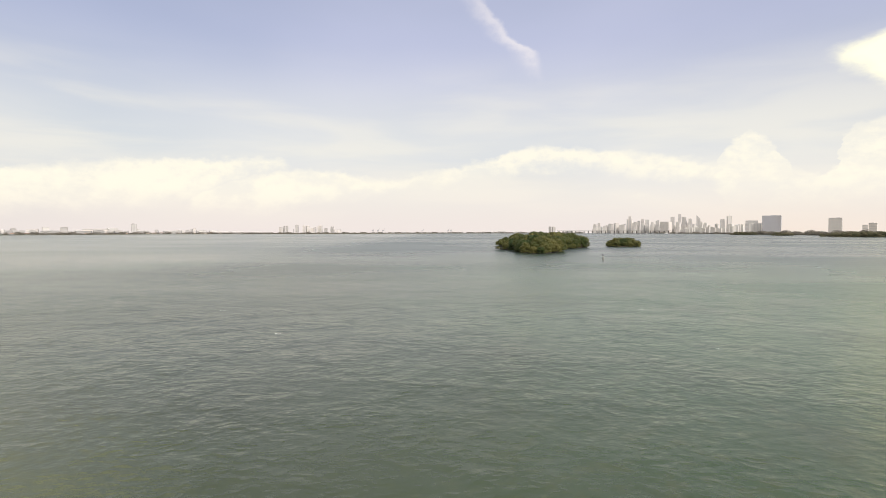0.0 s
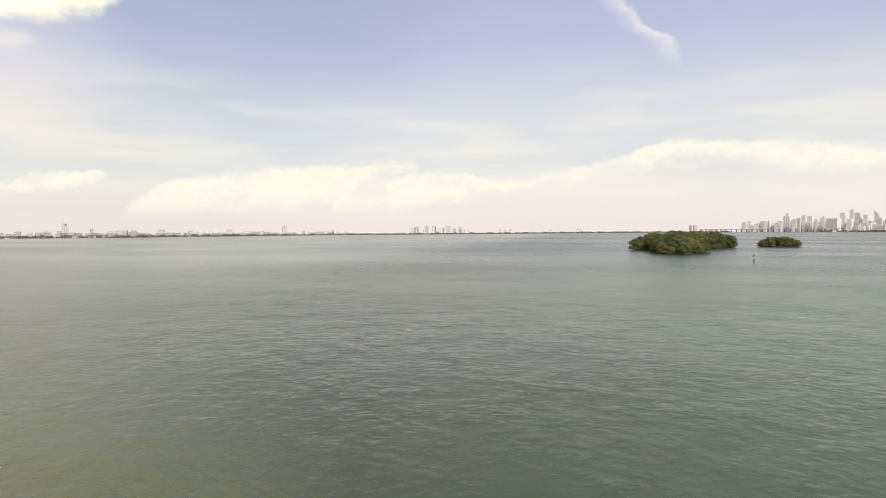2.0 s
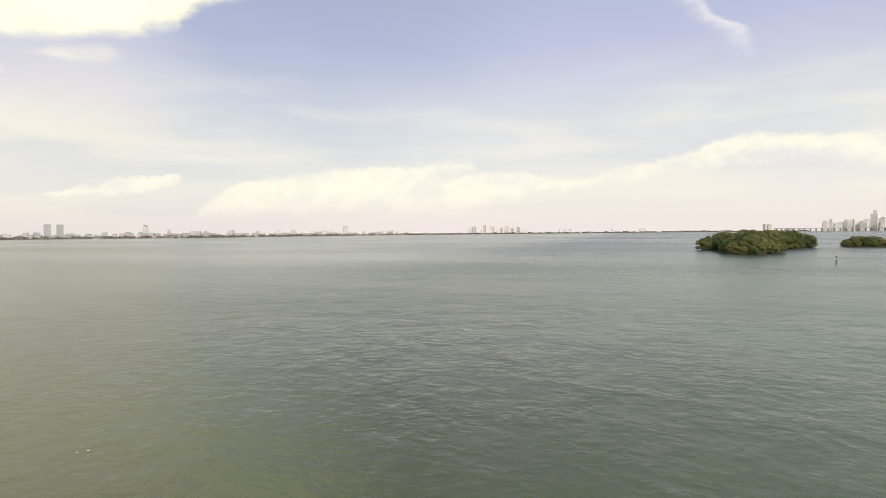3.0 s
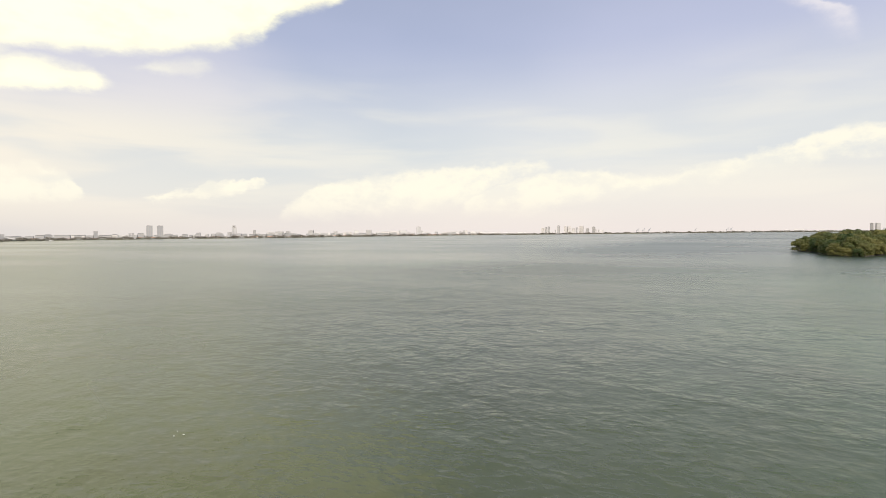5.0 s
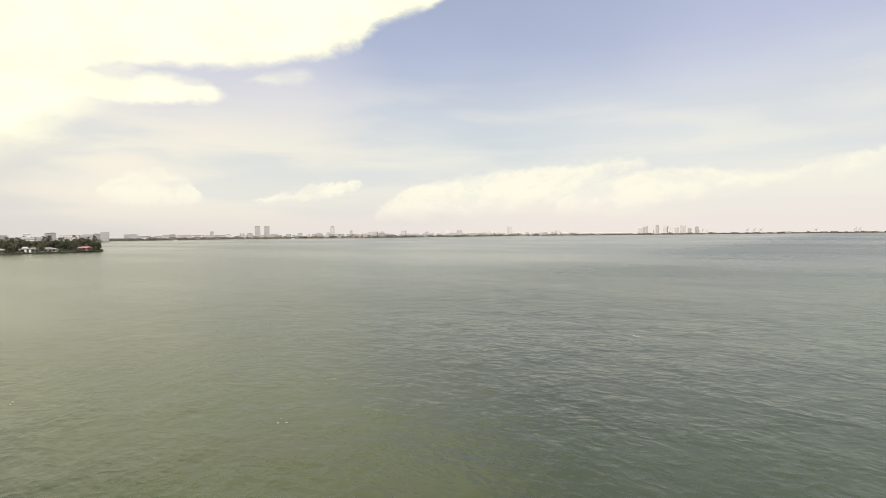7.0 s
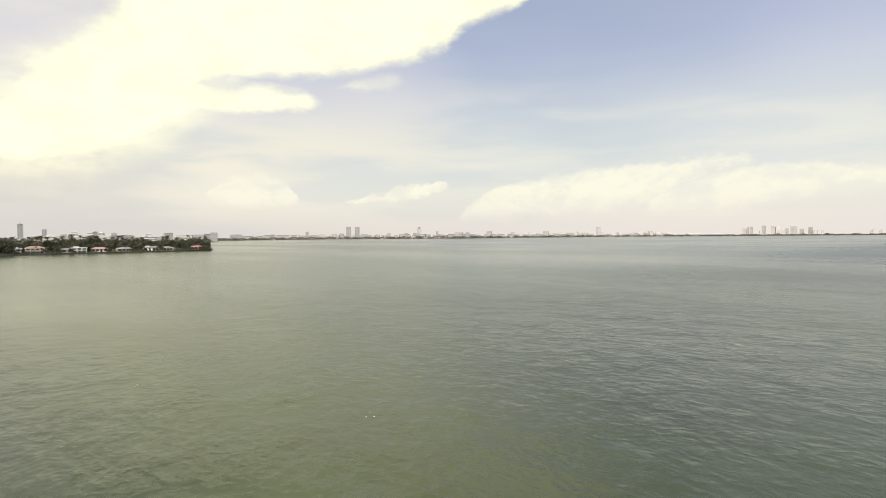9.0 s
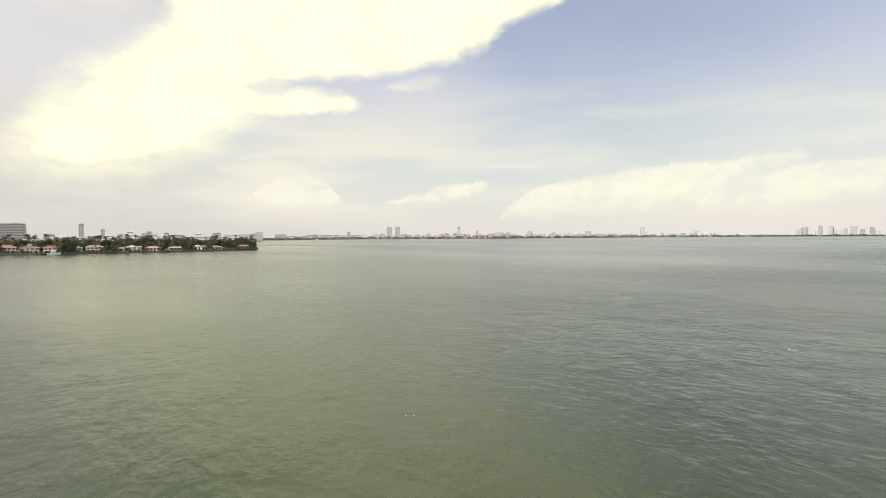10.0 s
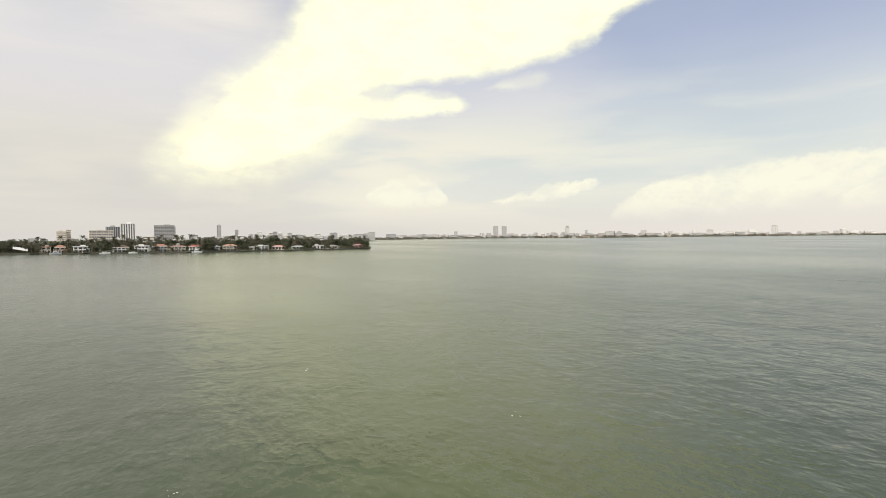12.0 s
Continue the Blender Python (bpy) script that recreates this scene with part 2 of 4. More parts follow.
def water_material():
    m = bpy.data.materials.new("bay_water")
    m.use_nodes = True
    g = Nodes(m.node_tree)
    where = g.node("ShaderNodeTexCoord").outputs["Object"]
    # murky shallow water over sand and seagrass
    deep = g.noise(where, 0.004, 4.0, 0.55).outputs[0]
    weed = g.noise(g.stretch(where, 1, 1, 1, 30), 0.06, 5.0, 0.6).outputs[0]
    colour = g.mix(g.ramp(deep, 0.35, 0.65), (0.053, 0.062, 0.025, 1), (0.043, 0.064, 0.023, 1))
    # base turns greener to the east, put in for differing sky reflection
    east = g.node("ShaderNodeSeparateXYZ")
    g.feed(east.inputs[0], where)
    clear = g.math("MULTIPLY_ADD", g.noise(where, 0.008, 3.0, 0.5).outputs[0], 200.0, east.outputs[0])
    colour = g.mix(g.ramp(clear, 30.0, 230.0), colour, (0.035, 0.098, 0.024, 1))
    # far water tinted blue-grey: the sky's reflection put into the base colour
    channel = g.math("MULTIPLY_ADD", clear, 0.5, east.outputs[1])
    colour = g.mix(g.ramp(channel, 110.0, 520.0), colour, (0.050, 0.074, 0.064, 1))
    colour = g.mix(g.ramp(weed, 0.45, 0.7, 0.0, 0.5), colour, (0.040, 0.048, 0.016, 1))
    # seagrass tufts that show through over the shallow bar
    bar = g.math("MULTIPLY", g.ramp(g.math("MULTIPLY_ADD", weed, 40.0, east.outputs[0]), -8.0, 34.0), g.ramp(east.outputs[1], 85.0, 30.0))
    tufts = g.noise(where, 0.55, 4.0, 0.6).outputs[0]
    colour = g.mix(g.math("MULTIPLY", g.ramp(tufts, 0.46, 0.66, 0.0, 0.55), bar), colour, (0.066, 0.080, 0.022, 1))
    # wind chop: slopes of waves from a hand's width to the swell, stronger in the gusts
    gust = g.noise(g.stretch(where, 0.5, 1.0, 1, 35), 0.012, 5.0, 0.55).outputs[0]
    paws = g.noise(where, 0.09, 3.0, 0.6).outputs[0]
    shelter = g.ramp(east.outputs[0], -190.0, -25.0)
    lively = g.math("MULTIPLY", g.ramp(gust, 0.35, 0.65, 0.75, 1.25), g.ramp(paws, 0.32, 0.68, 0.65, 1.35))
    lanes = g.noise(g.stretch(where, 0.45, 1.0, 1, 20), 0.006, 4.0, 0.55).outputs[0]
    calm = g.ramp(lanes, 0.35, 0.65, 0.22, 0.30)
    lively = g.math("MULTIPLY", lively, g.ramp(shelter, 0.0, 1.0, 0.85, 1.0))
    calm = g.math("MULTIPLY", calm, g.ramp(shelter, 0.0, 1.0, 0.8, 1.05))
    slopes = None
    for size, turn, slope in ((0.09, 35, 0.03), (0.21, -10, 0.065), (0.5, 12, 0.09), (1.1, -8, 0.08), (2.6, 10, 0.10)):
        ripple = g.node("ShaderNodeVectorMath")
        ripple.operation = "MULTIPLY_ADD"
        g.feed(ripple.inputs[0], g.noise(g.stretch(where, 0.68, 1.0, 1, turn), size, 1.6, 0.55, 0.0).outputs["Color"])
        ripple.inputs[1].default_value = (slope, slope, 0)
        ripple.inputs[2].default_value = (-slope / 2, -slope / 2, 0)
        if slopes is None:
            slopes = ripple.outputs[0]
        else:
            both = g.node("ShaderNodeVectorMath")
            both.operation = "ADD"
            g.feed(both.inputs[0], slopes)
            g.feed(both.inputs[1], ripple.outputs[0])
            slopes = both.outputs[0]
    # crests with a sharp back, from short waves that cross
    height = None
    for size, turn, lift in ((0.34, 16, 0.060), (0.75, -12, 0.042), (1.6, 8, 0.016)):
        swing = g.math("MULTIPLY_ADD", g.noise(g.stretch(where, 0.8, 1.0, 1, turn), size, 1.0, 0.5, 0.0).outputs[0], 2.0, -1.0)
        crest = g.math("MULTIPLY", g.math("SUBTRACT", 1.0, g.math("ABSOLUTE", swing)), lift)
        height = crest if height is None else g.math("ADD", height, crest)
    bump = g.node("ShaderNodeBump", Height=g.math("MULTIPLY", height, lively), Strength=1.0, Distance=1.0)
    tilt = g.node("ShaderNodeVectorMath")
    tilt.operation = "MULTIPLY_ADD"
    g.feed(tilt.inputs[0], slopes)
    g.feed(tilt.inputs[1], lively)
    g.feed(tilt.inputs[2], bump.outputs[0])
    unit = g.node("ShaderNodeVectorMath")
    unit.operation = "NORMALIZE"
    g.feed(unit.inputs[0], tilt.outputs[0])
    shader = g.node("ShaderNodeBsdfPrincipled", Base_Color=colour, Roughness=calm, IOR=1.33, Normal=unit.outputs[0])
    shader.inputs["Specular IOR Level"].default_value = 0.85
    g.node("ShaderNodeOutputMaterial", Surface=shader.outputs[0])
    return m


def leaf_material(name, fresh, dry, spread):
    """Leaves that differ one from another, and from tree to tree between fresh and dry."""
    m = bpy.data.materials.new(name)
    m.use_nodes = True
    g = Nodes(m.node_tree)
    leaf = g.node("ShaderNodeNewGeometry").outputs["Random Per Island"]
    tree = g.node("ShaderNodeObjectInfo").outputs["Random"]
    where = g.node("ShaderNodeTexCoord").outputs["Object"]
    patch = g.noise(where, 0.25, 3.0, 0.6).outputs[0]
    turn = g.math("ADD", g.math("MULTIPLY", tree, 0.95), g.math("MULTIPLY_ADD", patch, 1.3, -0.6), clamp=True)
    colour = g.mix(turn, (*fresh, 1), (*dry, 1))
    tint = g.node("ShaderNodeVectorMath")
    tint.operation = "SCALE"
    g.feed(tint.inputs[0], colour)
    g.feed(tint.inputs[3], g.math("MULTIPLY_ADD", leaf, 2 * spread, 1 - spread))
    shader = g.node("ShaderNodeBsdfPrincipled", Base_Color=tint.outputs[0], Roughness=0.55)
    shader.inputs["Specular IOR Level"].default_value = 0.3
    glow = g.node("ShaderNodeBsdfTranslucent", Color=tint.outputs[0])
    thin = g.node("ShaderNodeMixShader")
    thin.inputs[0].default_value = 0.15
    g.feed(thin.inputs[1], shader.outputs[0])
    g.feed(thin.inputs[2], glow.outputs[0])
    g.node("ShaderNodeOutputMaterial", Surface=thin.outputs[0])
    return m


WATER = water_material()
MANGROVE = leaf_material("mangrove_leaves", (0.050, 0.083, 0.024), (0.190, 0.178, 0.054), 0.24)
BROADLEAF = leaf_material("broad_leaves", (0.066, 0.084, 0.040), (0.135, 0.120, 0.080), 0.55)
PALM_LEAF = leaf_material("palm_leaves", (0.100, 0.110, 0.065), (0.170, 0.150, 0.110), 0.55)
# bank and far-shore leaves lightened and greyed to stand in for distance haze
HAZED_BANK_LEAF = leaf_material("hazed_bank_leaves", (0.155, 0.160, 0.085), (0.200, 0.180, 0.110), 0.35)
HAZED_FAR_LEAF = material("hazed_shore_trees", (0.19, 0.175, 0.145), 0.8, vary=0.2, scale=0.01, random_by="island", spread=0.35)
BARK = material("bark", (0.17, 0.14, 0.11), 0.9, vary=0.25, scale=1.5)
SOIL = material("shore_soil", (0.16, 0.15, 0.10), 0.95, vary=0.25, scale=0.05)
GRASS = material("lawn", (0.10, 0.12, 0.05), 0.95, vary=0.25, scale=0.08)
COPING = material("coping_concrete", (0.15, 0.14, 0.12), 0.9, vary=0.25, scale=0.3)
SEAWALL = material("seawall_concrete", (0.085, 0.078, 0.066), 0.9, vary=0.25, scale=0.3)
TIMBER = material("weathered_timber", (0.20, 0.17, 0.14), 0.9, vary=0.25, scale=0.8)
CONCRETE = material("bridge_concrete", (0.42, 0.40, 0.38), 0.85, vary=0.15, scale=0.05)
PIER = material("dark_pier_concrete", (0.14, 0.13, 0.12), 0.9, vary=0.2, scale=0.1)
GLASS = material("window_glass", (0.045, 0.05, 0.055), 0.12, vary=0.15, scale=0.2, random_by="object", spread=0.3, spec=0.8)
# far glazing lightened beyond glass to stand in for distance haze
HAZED_FAR_GLASS = material("hazed_tower_glazing", (0.42, 0.42, 0.43), 0.3, vary=0.15, scale=0.05, spec=0.8)
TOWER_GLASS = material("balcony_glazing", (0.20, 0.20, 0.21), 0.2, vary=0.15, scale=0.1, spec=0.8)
# city glazing, farthest off, carries the most haze in its colour
HAZED_CITY_GLASS = material("hazed_city_glazing", (0.63, 0.62, 0.615), 0.3, vary=0.12, scale=0.05, spec=0.8)
# pale paint tones, most lifted further to stand in for distance haze
FACADES = {
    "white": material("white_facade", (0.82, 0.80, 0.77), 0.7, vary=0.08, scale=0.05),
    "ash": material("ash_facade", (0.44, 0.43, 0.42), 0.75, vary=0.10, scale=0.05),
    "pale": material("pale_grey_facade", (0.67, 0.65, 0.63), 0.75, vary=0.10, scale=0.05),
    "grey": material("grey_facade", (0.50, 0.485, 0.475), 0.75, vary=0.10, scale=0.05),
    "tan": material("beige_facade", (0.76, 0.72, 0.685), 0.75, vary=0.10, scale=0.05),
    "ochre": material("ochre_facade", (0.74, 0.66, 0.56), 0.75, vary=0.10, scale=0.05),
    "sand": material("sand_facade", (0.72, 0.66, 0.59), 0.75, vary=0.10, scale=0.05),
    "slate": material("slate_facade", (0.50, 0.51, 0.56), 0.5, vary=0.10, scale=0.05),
}
RENDERED = {
    "white": material("white_render", (0.80, 0.79, 0.76), 0.8, vary=0.08, scale=0.4),
    "cream": material("cream_render", (0.66, 0.60, 0.50), 0.8, vary=0.10, scale=0.4),
    "pale": material("pale_render", (0.60, 0.62, 0.60), 0.8, vary=0.10, scale=0.4),
    "pink": material("pink_render", (0.66, 0.46, 0.40), 0.8, vary=0.10, scale=0.4),
    "rose": material("rose_render", (0.52, 0.27, 0.24), 0.8, vary=0.12, scale=0.4),
    "green": material("sage_render", (0.36, 0.40, 0.33), 0.8, vary=0.12, scale=0.4),
}
ROOFS = {
    "orange": material("orange_roof_tiles", (0.38, 0.20, 0.14), 0.85, vary=0.2, scale=0.5, bump=0.05),
    "peach": material("peach_roof_tiles", (0.46, 0.29, 0.21), 0.85, vary=0.2, scale=0.5, bump=0.05),
    "red": material("red_roof_tiles", (0.38, 0.14, 0.11), 0.85, vary=0.2, scale=0.5, bump=0.05),
    "pink": material("pink_roof_tiles", (0.58, 0.31, 0.27), 0.85, vary=0.2, scale=0.5, bump=0.05),
    "rose": material("rose_roof_tiles", (0.42, 0.20, 0.18), 0.85, vary=0.2, scale=0.5, bump=0.05),
    "brown": material("brown_roof_tiles", (0.24, 0.16, 0.12), 0.85, vary=0.2, scale=0.5, bump=0.05),
    "grey": material("grey_roof_tiles", (0.36, 0.35, 0.33), 0.85, vary=0.2, scale=0.5, bump=0.05),
    "white": material("white_flat_roof", (0.78, 0.77, 0.74), 0.8, vary=0.08, scale=0.4),
}
BOAT_WHITE = material("boat_gelcoat", (0.80, 0.80, 0.79), 0.3, vary=0.06, scale=0.6)
DARK_PAINT = material("dark_paint", (0.05, 0.05, 0.055), 0.5, vary=0.2, scale=0.8)
CRANE_PAINT = material("crane_paint", (0.36, 0.37, 0.40), 0.6, vary=0.15, scale=0.05)
FOAM = material("sea_foam", (0.50, 0.51, 0.48), 0.8, vary=0.2, scale=4.0)
MUD = material("dark_mud", (0.07, 0.06, 0.045), 0.8, vary=0.25, scale=0.3)
SIGN_WHITE = material("sign_white", (0.42, 0.42, 0.41), 0.6, vary=0.1, scale=2.0)


# ---- building blocks ----
def place(az, d, z=0.0):
    return Vector((d * math.sin(radians(az)), d * math.cos(radians(az)), z))


def facing(az, d, z=0.0, turn=0.0, size=1.0):
    """A pose at azimuth and distance, whose -y side looks towards the bay's middle."""
    p = place(az, d, z)
    return pose(p.x, p.y, p.z, 0, 0, -az + turn) @ Matrix.Scale(size, 4)


def box(bm, x0, x1, y0, y1, z0, z1, taper=0.0):
    """A box; taper draws its top in by that many metres on each side."""
    low = [bm.verts.new(p) for p in ((x0, y0, z0), (x1, y0, z0), (x1, y1, z0), (x0, y1, z0))]
    t = taper
    top = [bm.verts.new(p) for p in ((x0 + t, y0 + t, z1), (x1 - t, y0 + t, z1), (x1 - t, y1 - t, z1), (x0 + t, y1 - t, z1))]
    bm.faces.new(low[::-1])
    bm.faces.new(top)
    for i in range(4):
        j = (i + 1) % 4
        bm.faces.new((low[i], low[j], top[j], top[i]))
    return bm


def boxed(*sizes, taper=0.0):
    return box(bmesh.new(), *sizes, taper=taper)


def tube(bm, points, radii, sides=7):
    """A tapered limb along points."""
    rings = []
    for i, p in enumerate(points):
        p = Vector(p)
        ahead = Vector(points[min(i + 1, len(points) - 1)]) - Vector(points[max(i - 1, 0)])
        side = ahead.cross(Vector((0.31, 0.95, 0.07))).normalized()
        up = side.cross(ahead).normalized()
        ring = []
        for k in range(sides):
            a = 2 * math.pi * k / sides
            ring.append(bm.verts.new(p + radii[i] * (math.cos(a) * side + math.sin(a) * up)))
        rings.append(ring)
    for lower, upper in zip(rings, rings[1:]):
        for k in range(sides):
            j = (k + 1) % sides
            bm.faces.new((lower[k], lower[j], upper[j], upper[k]))
    bm.faces.new(rings[0][::-1])
    bm.faces.new(rings[-1])
    return bm


def mesh_of(name, bm, mat):
    bmesh.ops.recalc_face_normals(bm, faces=bm.faces)
    data = bpy.data.meshes.new(name)
    bm.to_mesh(data)
    bm.free()
    data.materials.append(mat)
    return data


def part(name, bm, mat, parent, label=""):
    ob = new(name, bm if isinstance(bm, bpy.types.Mesh) else mesh_of(name, bm, mat))
    ob.parent = parent
    return tagged(ob, label)


def thing(name, m, label, category, group="", kind=""):
    ob = new(name)
    ob.matrix_world = m
    return tagged(ob, label, category, group, kind)


def quads(name, centres, normals, sizes, mat, rng, long=1.0):
    """Many small leaf faces, one at each centre."""
    n = len(centres)
    normals = normals / np.linalg.norm(normals, axis=1)[:, None]
    other = rng.normal(size=(n, 3))
    a = np.cross(normals, other)
    a /= np.linalg.norm(a, axis=1)[:, None]
    b = np.cross(normals, a)
    a, b = a * sizes[:, None] * 0.5, b * sizes[:, None] * 0.5 * long
    bend = normals * sizes[:, None] * 0.12
    corners = np.stack([centres - a, centres - b + bend, centres + a, centres + b + bend], axis=1).reshape(-1, 3)
    data = bpy.data.meshes.new(name)
    data.from_pydata(corners.tolist(), [], np.arange(4 * n).reshape(-1, 4).tolist())
    data.materials.append(mat)
    return data


def leaf_cloud(name, lumps, count, size, mat, seed, floor=0.0):
    """Leaves over a crown made of lumps (x, y, z, radius, height radius)."""
    rng = np.random.default_rng(seed)
    lumps = np.array(lumps, float)
    weight = lumps[:, 3] ** 2
    pick = rng.choice(len(lumps), size=count, p=weight / weight.sum())
    way = rng.normal(size=(count, 3))
    way /= np.linalg.norm(way, axis=1)[:, None]
    way[:, 2] = np.where(way[:, 2] < -0.6, -way[:, 2], way[:, 2])
    depth = 1.05 - 0.45 * rng.random(count) ** 2.0
    radius = np.stack([lumps[pick, 3], lumps[pick, 3], lumps[pick, 4]], axis=1)
    centres = lumps[pick, :3] + way * radius * depth[:, None]
    keep = centres[:, 2] > floor
    normals = way + 0.20 * rng.normal(size=(count, 3)) + np.array((0, 0, 0.20))
    sizes = size * (0.6 + 0.8 * rng.random(count))
    return quads(name, centres[keep], normals[keep], sizes[keep], mat, rng)


# ---- the water, one sheet to the horizon ----
def make_water():
    bm = bmesh.new()
    rim = [bm.verts.new((6500 * math.cos(2 * math.pi * k / 96), 6500 * math.sin(2 * math.pi * k / 96), 0)) for k in range(96)]
    bm.faces.new(rim)
    tagged(new("water", mesh_of("water", bm, WATER)), "murky green bay water with small wind ripples", "water", kind="structure")


make_water()


# ---- land ----
def land(name, front, depth, z, mat, label, wall=0.0):
    """A low bank: its waterfront runs along (azimuth, distance), and it reaches depth metres inland."""
    bm = bmesh.new()
    near = [place(a, d) for a, d in front]
    far = [place(a, d + depth) for a, d in front]
    near_low = [bm.verts.new((p.x, p.y, -1.0)) for p in near]
    near_top = [bm.verts.new((p.x * (1 + wall), p.y * (1 + wall), z)) for p in near]
    far_top = [bm.verts.new((p.x, p.y, z)) for p in far]
    far_low = [bm.verts.new((p.x, p.y, -1.0)) for p in far]
    for rows in ((near_low, near_top), (near_top, far_top), (far_top, far_low)):
        for i in range(len(front) - 1):
            bm.faces.new((rows[0][i], rows[0][i + 1], rows[1][i + 1], rows[1][i]))
    for i in (0, -1):
        bm.faces.new((near_low[i], near_top[i], far_top[i], far_low[i]))
    return tagged(new(name, mesh_of(name, bm, mat)), label, "ground", kind="structure")


WEST_SHORE = [(-76, 2250), (-67, 2366), (-60.7, 2624), (-54.7, 2680), (-48.8, 2600), (-45.5, 2450), (-43.0, 2520), (-38, 2780), (-33, 3020), (-27, 3260), (-23, 3350), (-20, 3380)]
NORTH_SHORE = [(-20, 3380), (-14, 3450), (-8.6, 3583), (-0.5, 4021), (6, 4280), (14.6, 4320)]
EAST_SHORE = [(21.5, 4270), (24, 4210), (26.6, 3650), (28, 3400), (29.5, 3100)]
SOUTH_BANK = [(29.5, 2950), (32, 2800), (34.5, 2500), (37, 2150), (41, 1950), (46, 1900)]
MAINLAND = [(-116, 1150), (-95, 1100), (-76, 1180)]
POINT = [(-112, 760), (-105, 715), (-100.5, 689), (-95.4, 642), (-91, 627), (-86, 604), (-83.7, 610), (-79, 618), (-75, 628), (-71.5, 645), (-69.35, 672)]
land("ground", WEST_SHORE, 4000, 1.5, SOIL, "low wooded shore across the bay")
land("ground", NORTH_SHORE, 3000, 2.0, SOIL, "low causeway and harbour land across the bay")
land("ground", EAST_SHORE, 3000, 1.5, SOIL, "city waterfront land across the bay")
land("ground", SOUTH_BANK, 4000, 1.2, SOIL, "mangrove covered bank")
land("ground", MAINLAND, 5000, 1.5, SOIL, "wooded mainland behind the houses")
land("ground", POINT, 95, 1.1, GRASS, "grassy residential point with gardens")


def seawall():
    """The wall of the point, panel by panel, each with its coping."""
    root = tagged(new("seawall"), "dark concrete seawall with a pale coping along the point", "seawall", kind="structure")
    for (a0, d0), (a1, d1) in zip(POINT, POINT[1:]):
        start, end = place(a0, d0 - 0.5), place(a1, d1 - 0.5)
        count = max(1, round((end - start).length / 12))
        for k in range(count):
            p, q = start.lerp(end, k / count), start.lerp(end, (k + 1) / count)
            side = (q - p).cross(Vector((0, 0, 1))).normalized() * 0.35
            gap = (q - p).normalized() * 0.04
            for name, lo, hi, s, mat in (("panel", -1.0, 1.05, 0.8, SEAWALL), ("coping", 1.054, 1.3, 1.3, COPING)):
                bm = bmesh.new()
                ring = [p + gap - side * s, q - gap - side * s, q - gap + side * s, p + gap + side * s]
                low = [bm.verts.new((v.x, v.y, lo)) for v in ring]
                top = [bm.verts.new((v.x, v.y, hi)) for v in ring]
                bm.faces.new(low[::-1])
                bm.faces.new(top)
                for i in range(4):
                    j = (i + 1) % 4
                    bm.faces.new((low[i], low[j], top[j], top[i]))
                part(name, bm, mat, root)


seawall()


# ---- trees ----
def mangrove(seed, height=12.0, spread=6.5, leaves=5200, size=0.58, mat=MANGROVE):
    """One spreading mangrove with prop roots, standing at the origin."""
    rng = random.Random(seed)
    tree = thing("mangrove_tree", Matrix(), "dense olive-green mangrove with a rounded crown over the water", "tree", "mangroves")
    bm = bmesh.new()
    for k in range(3):
        a = rng.uniform(0, 6.28)
        r = spread * rng.uniform(0.25, 0.5)
        tube(bm, [(0, 0, 1.4), (0.35 * r * math.cos(a), 0.35 * r * math.sin(a), height * 0.4), (r * math.cos(a), r * math.sin(a), height * 0.75)], [0.28, 0.2, 0.08])
    for k in range(7):
        a = rng.uniform(0, 6.28)
        r = rng.uniform(1.2, 2.4)
        tube(bm, [(0, 0, 2.0), (0.6 * r * math.cos(a), 0.6 * r * math.sin(a), 1.5), (r * math.cos(a), r * math.sin(a), -0.8)], [0.1, 0.09, 0.06], 5)
    part("trunk", bm, BARK, tree)
    # rounded boughs set over a dome, and a skirt that hangs to the water
    lumps = [(0, 0, height * 0.55, spread * 0.62, height * 0.30)]
    for k in range(12):
        a, rise = 2.4 * k + rng.uniform(-0.3, 0.3), (k + 0.5) / 12
        rad = rng.uniform(0.28, 0.46) * spread
        r = spread * 0.74 * math.sqrt(1 - rise ** 2)
        lumps.append((r * math.cos(a), r * math.sin(a), height * (0.34 + 0.50 * rise) + rng.uniform(-0.06, 0.06) * height, rad, rad * 0.85))
    for k in range(8):
        a, r = 6.28 * k / 8 + rng.uniform(-0.3, 0.3), spread * rng.uniform(0.62, 0.82)
        rad = rng.uniform(0.22, 0.32) * spread
        lumps.append((r * math.cos(a), r * math.sin(a), rad * 0.7 + rng.uniform(0.0, 0.14) * height, rad, rad * 0.95))
    part("crown", leaf_cloud("crown", lumps, leaves, size, mat, seed, 0.25), None, tree)
    return tree


def inside(az, d, lobes):
    """How deep a spot lies in an island made of lobes (azimuth, distance, half width in degrees, half depth in metres, tree height): 1 in a middle; with that height."""
    return max((1 - ((az - a) / w) ** 2 - ((d - r) / dep) ** 2, tall) for a, r, w, dep, tall in lobes)


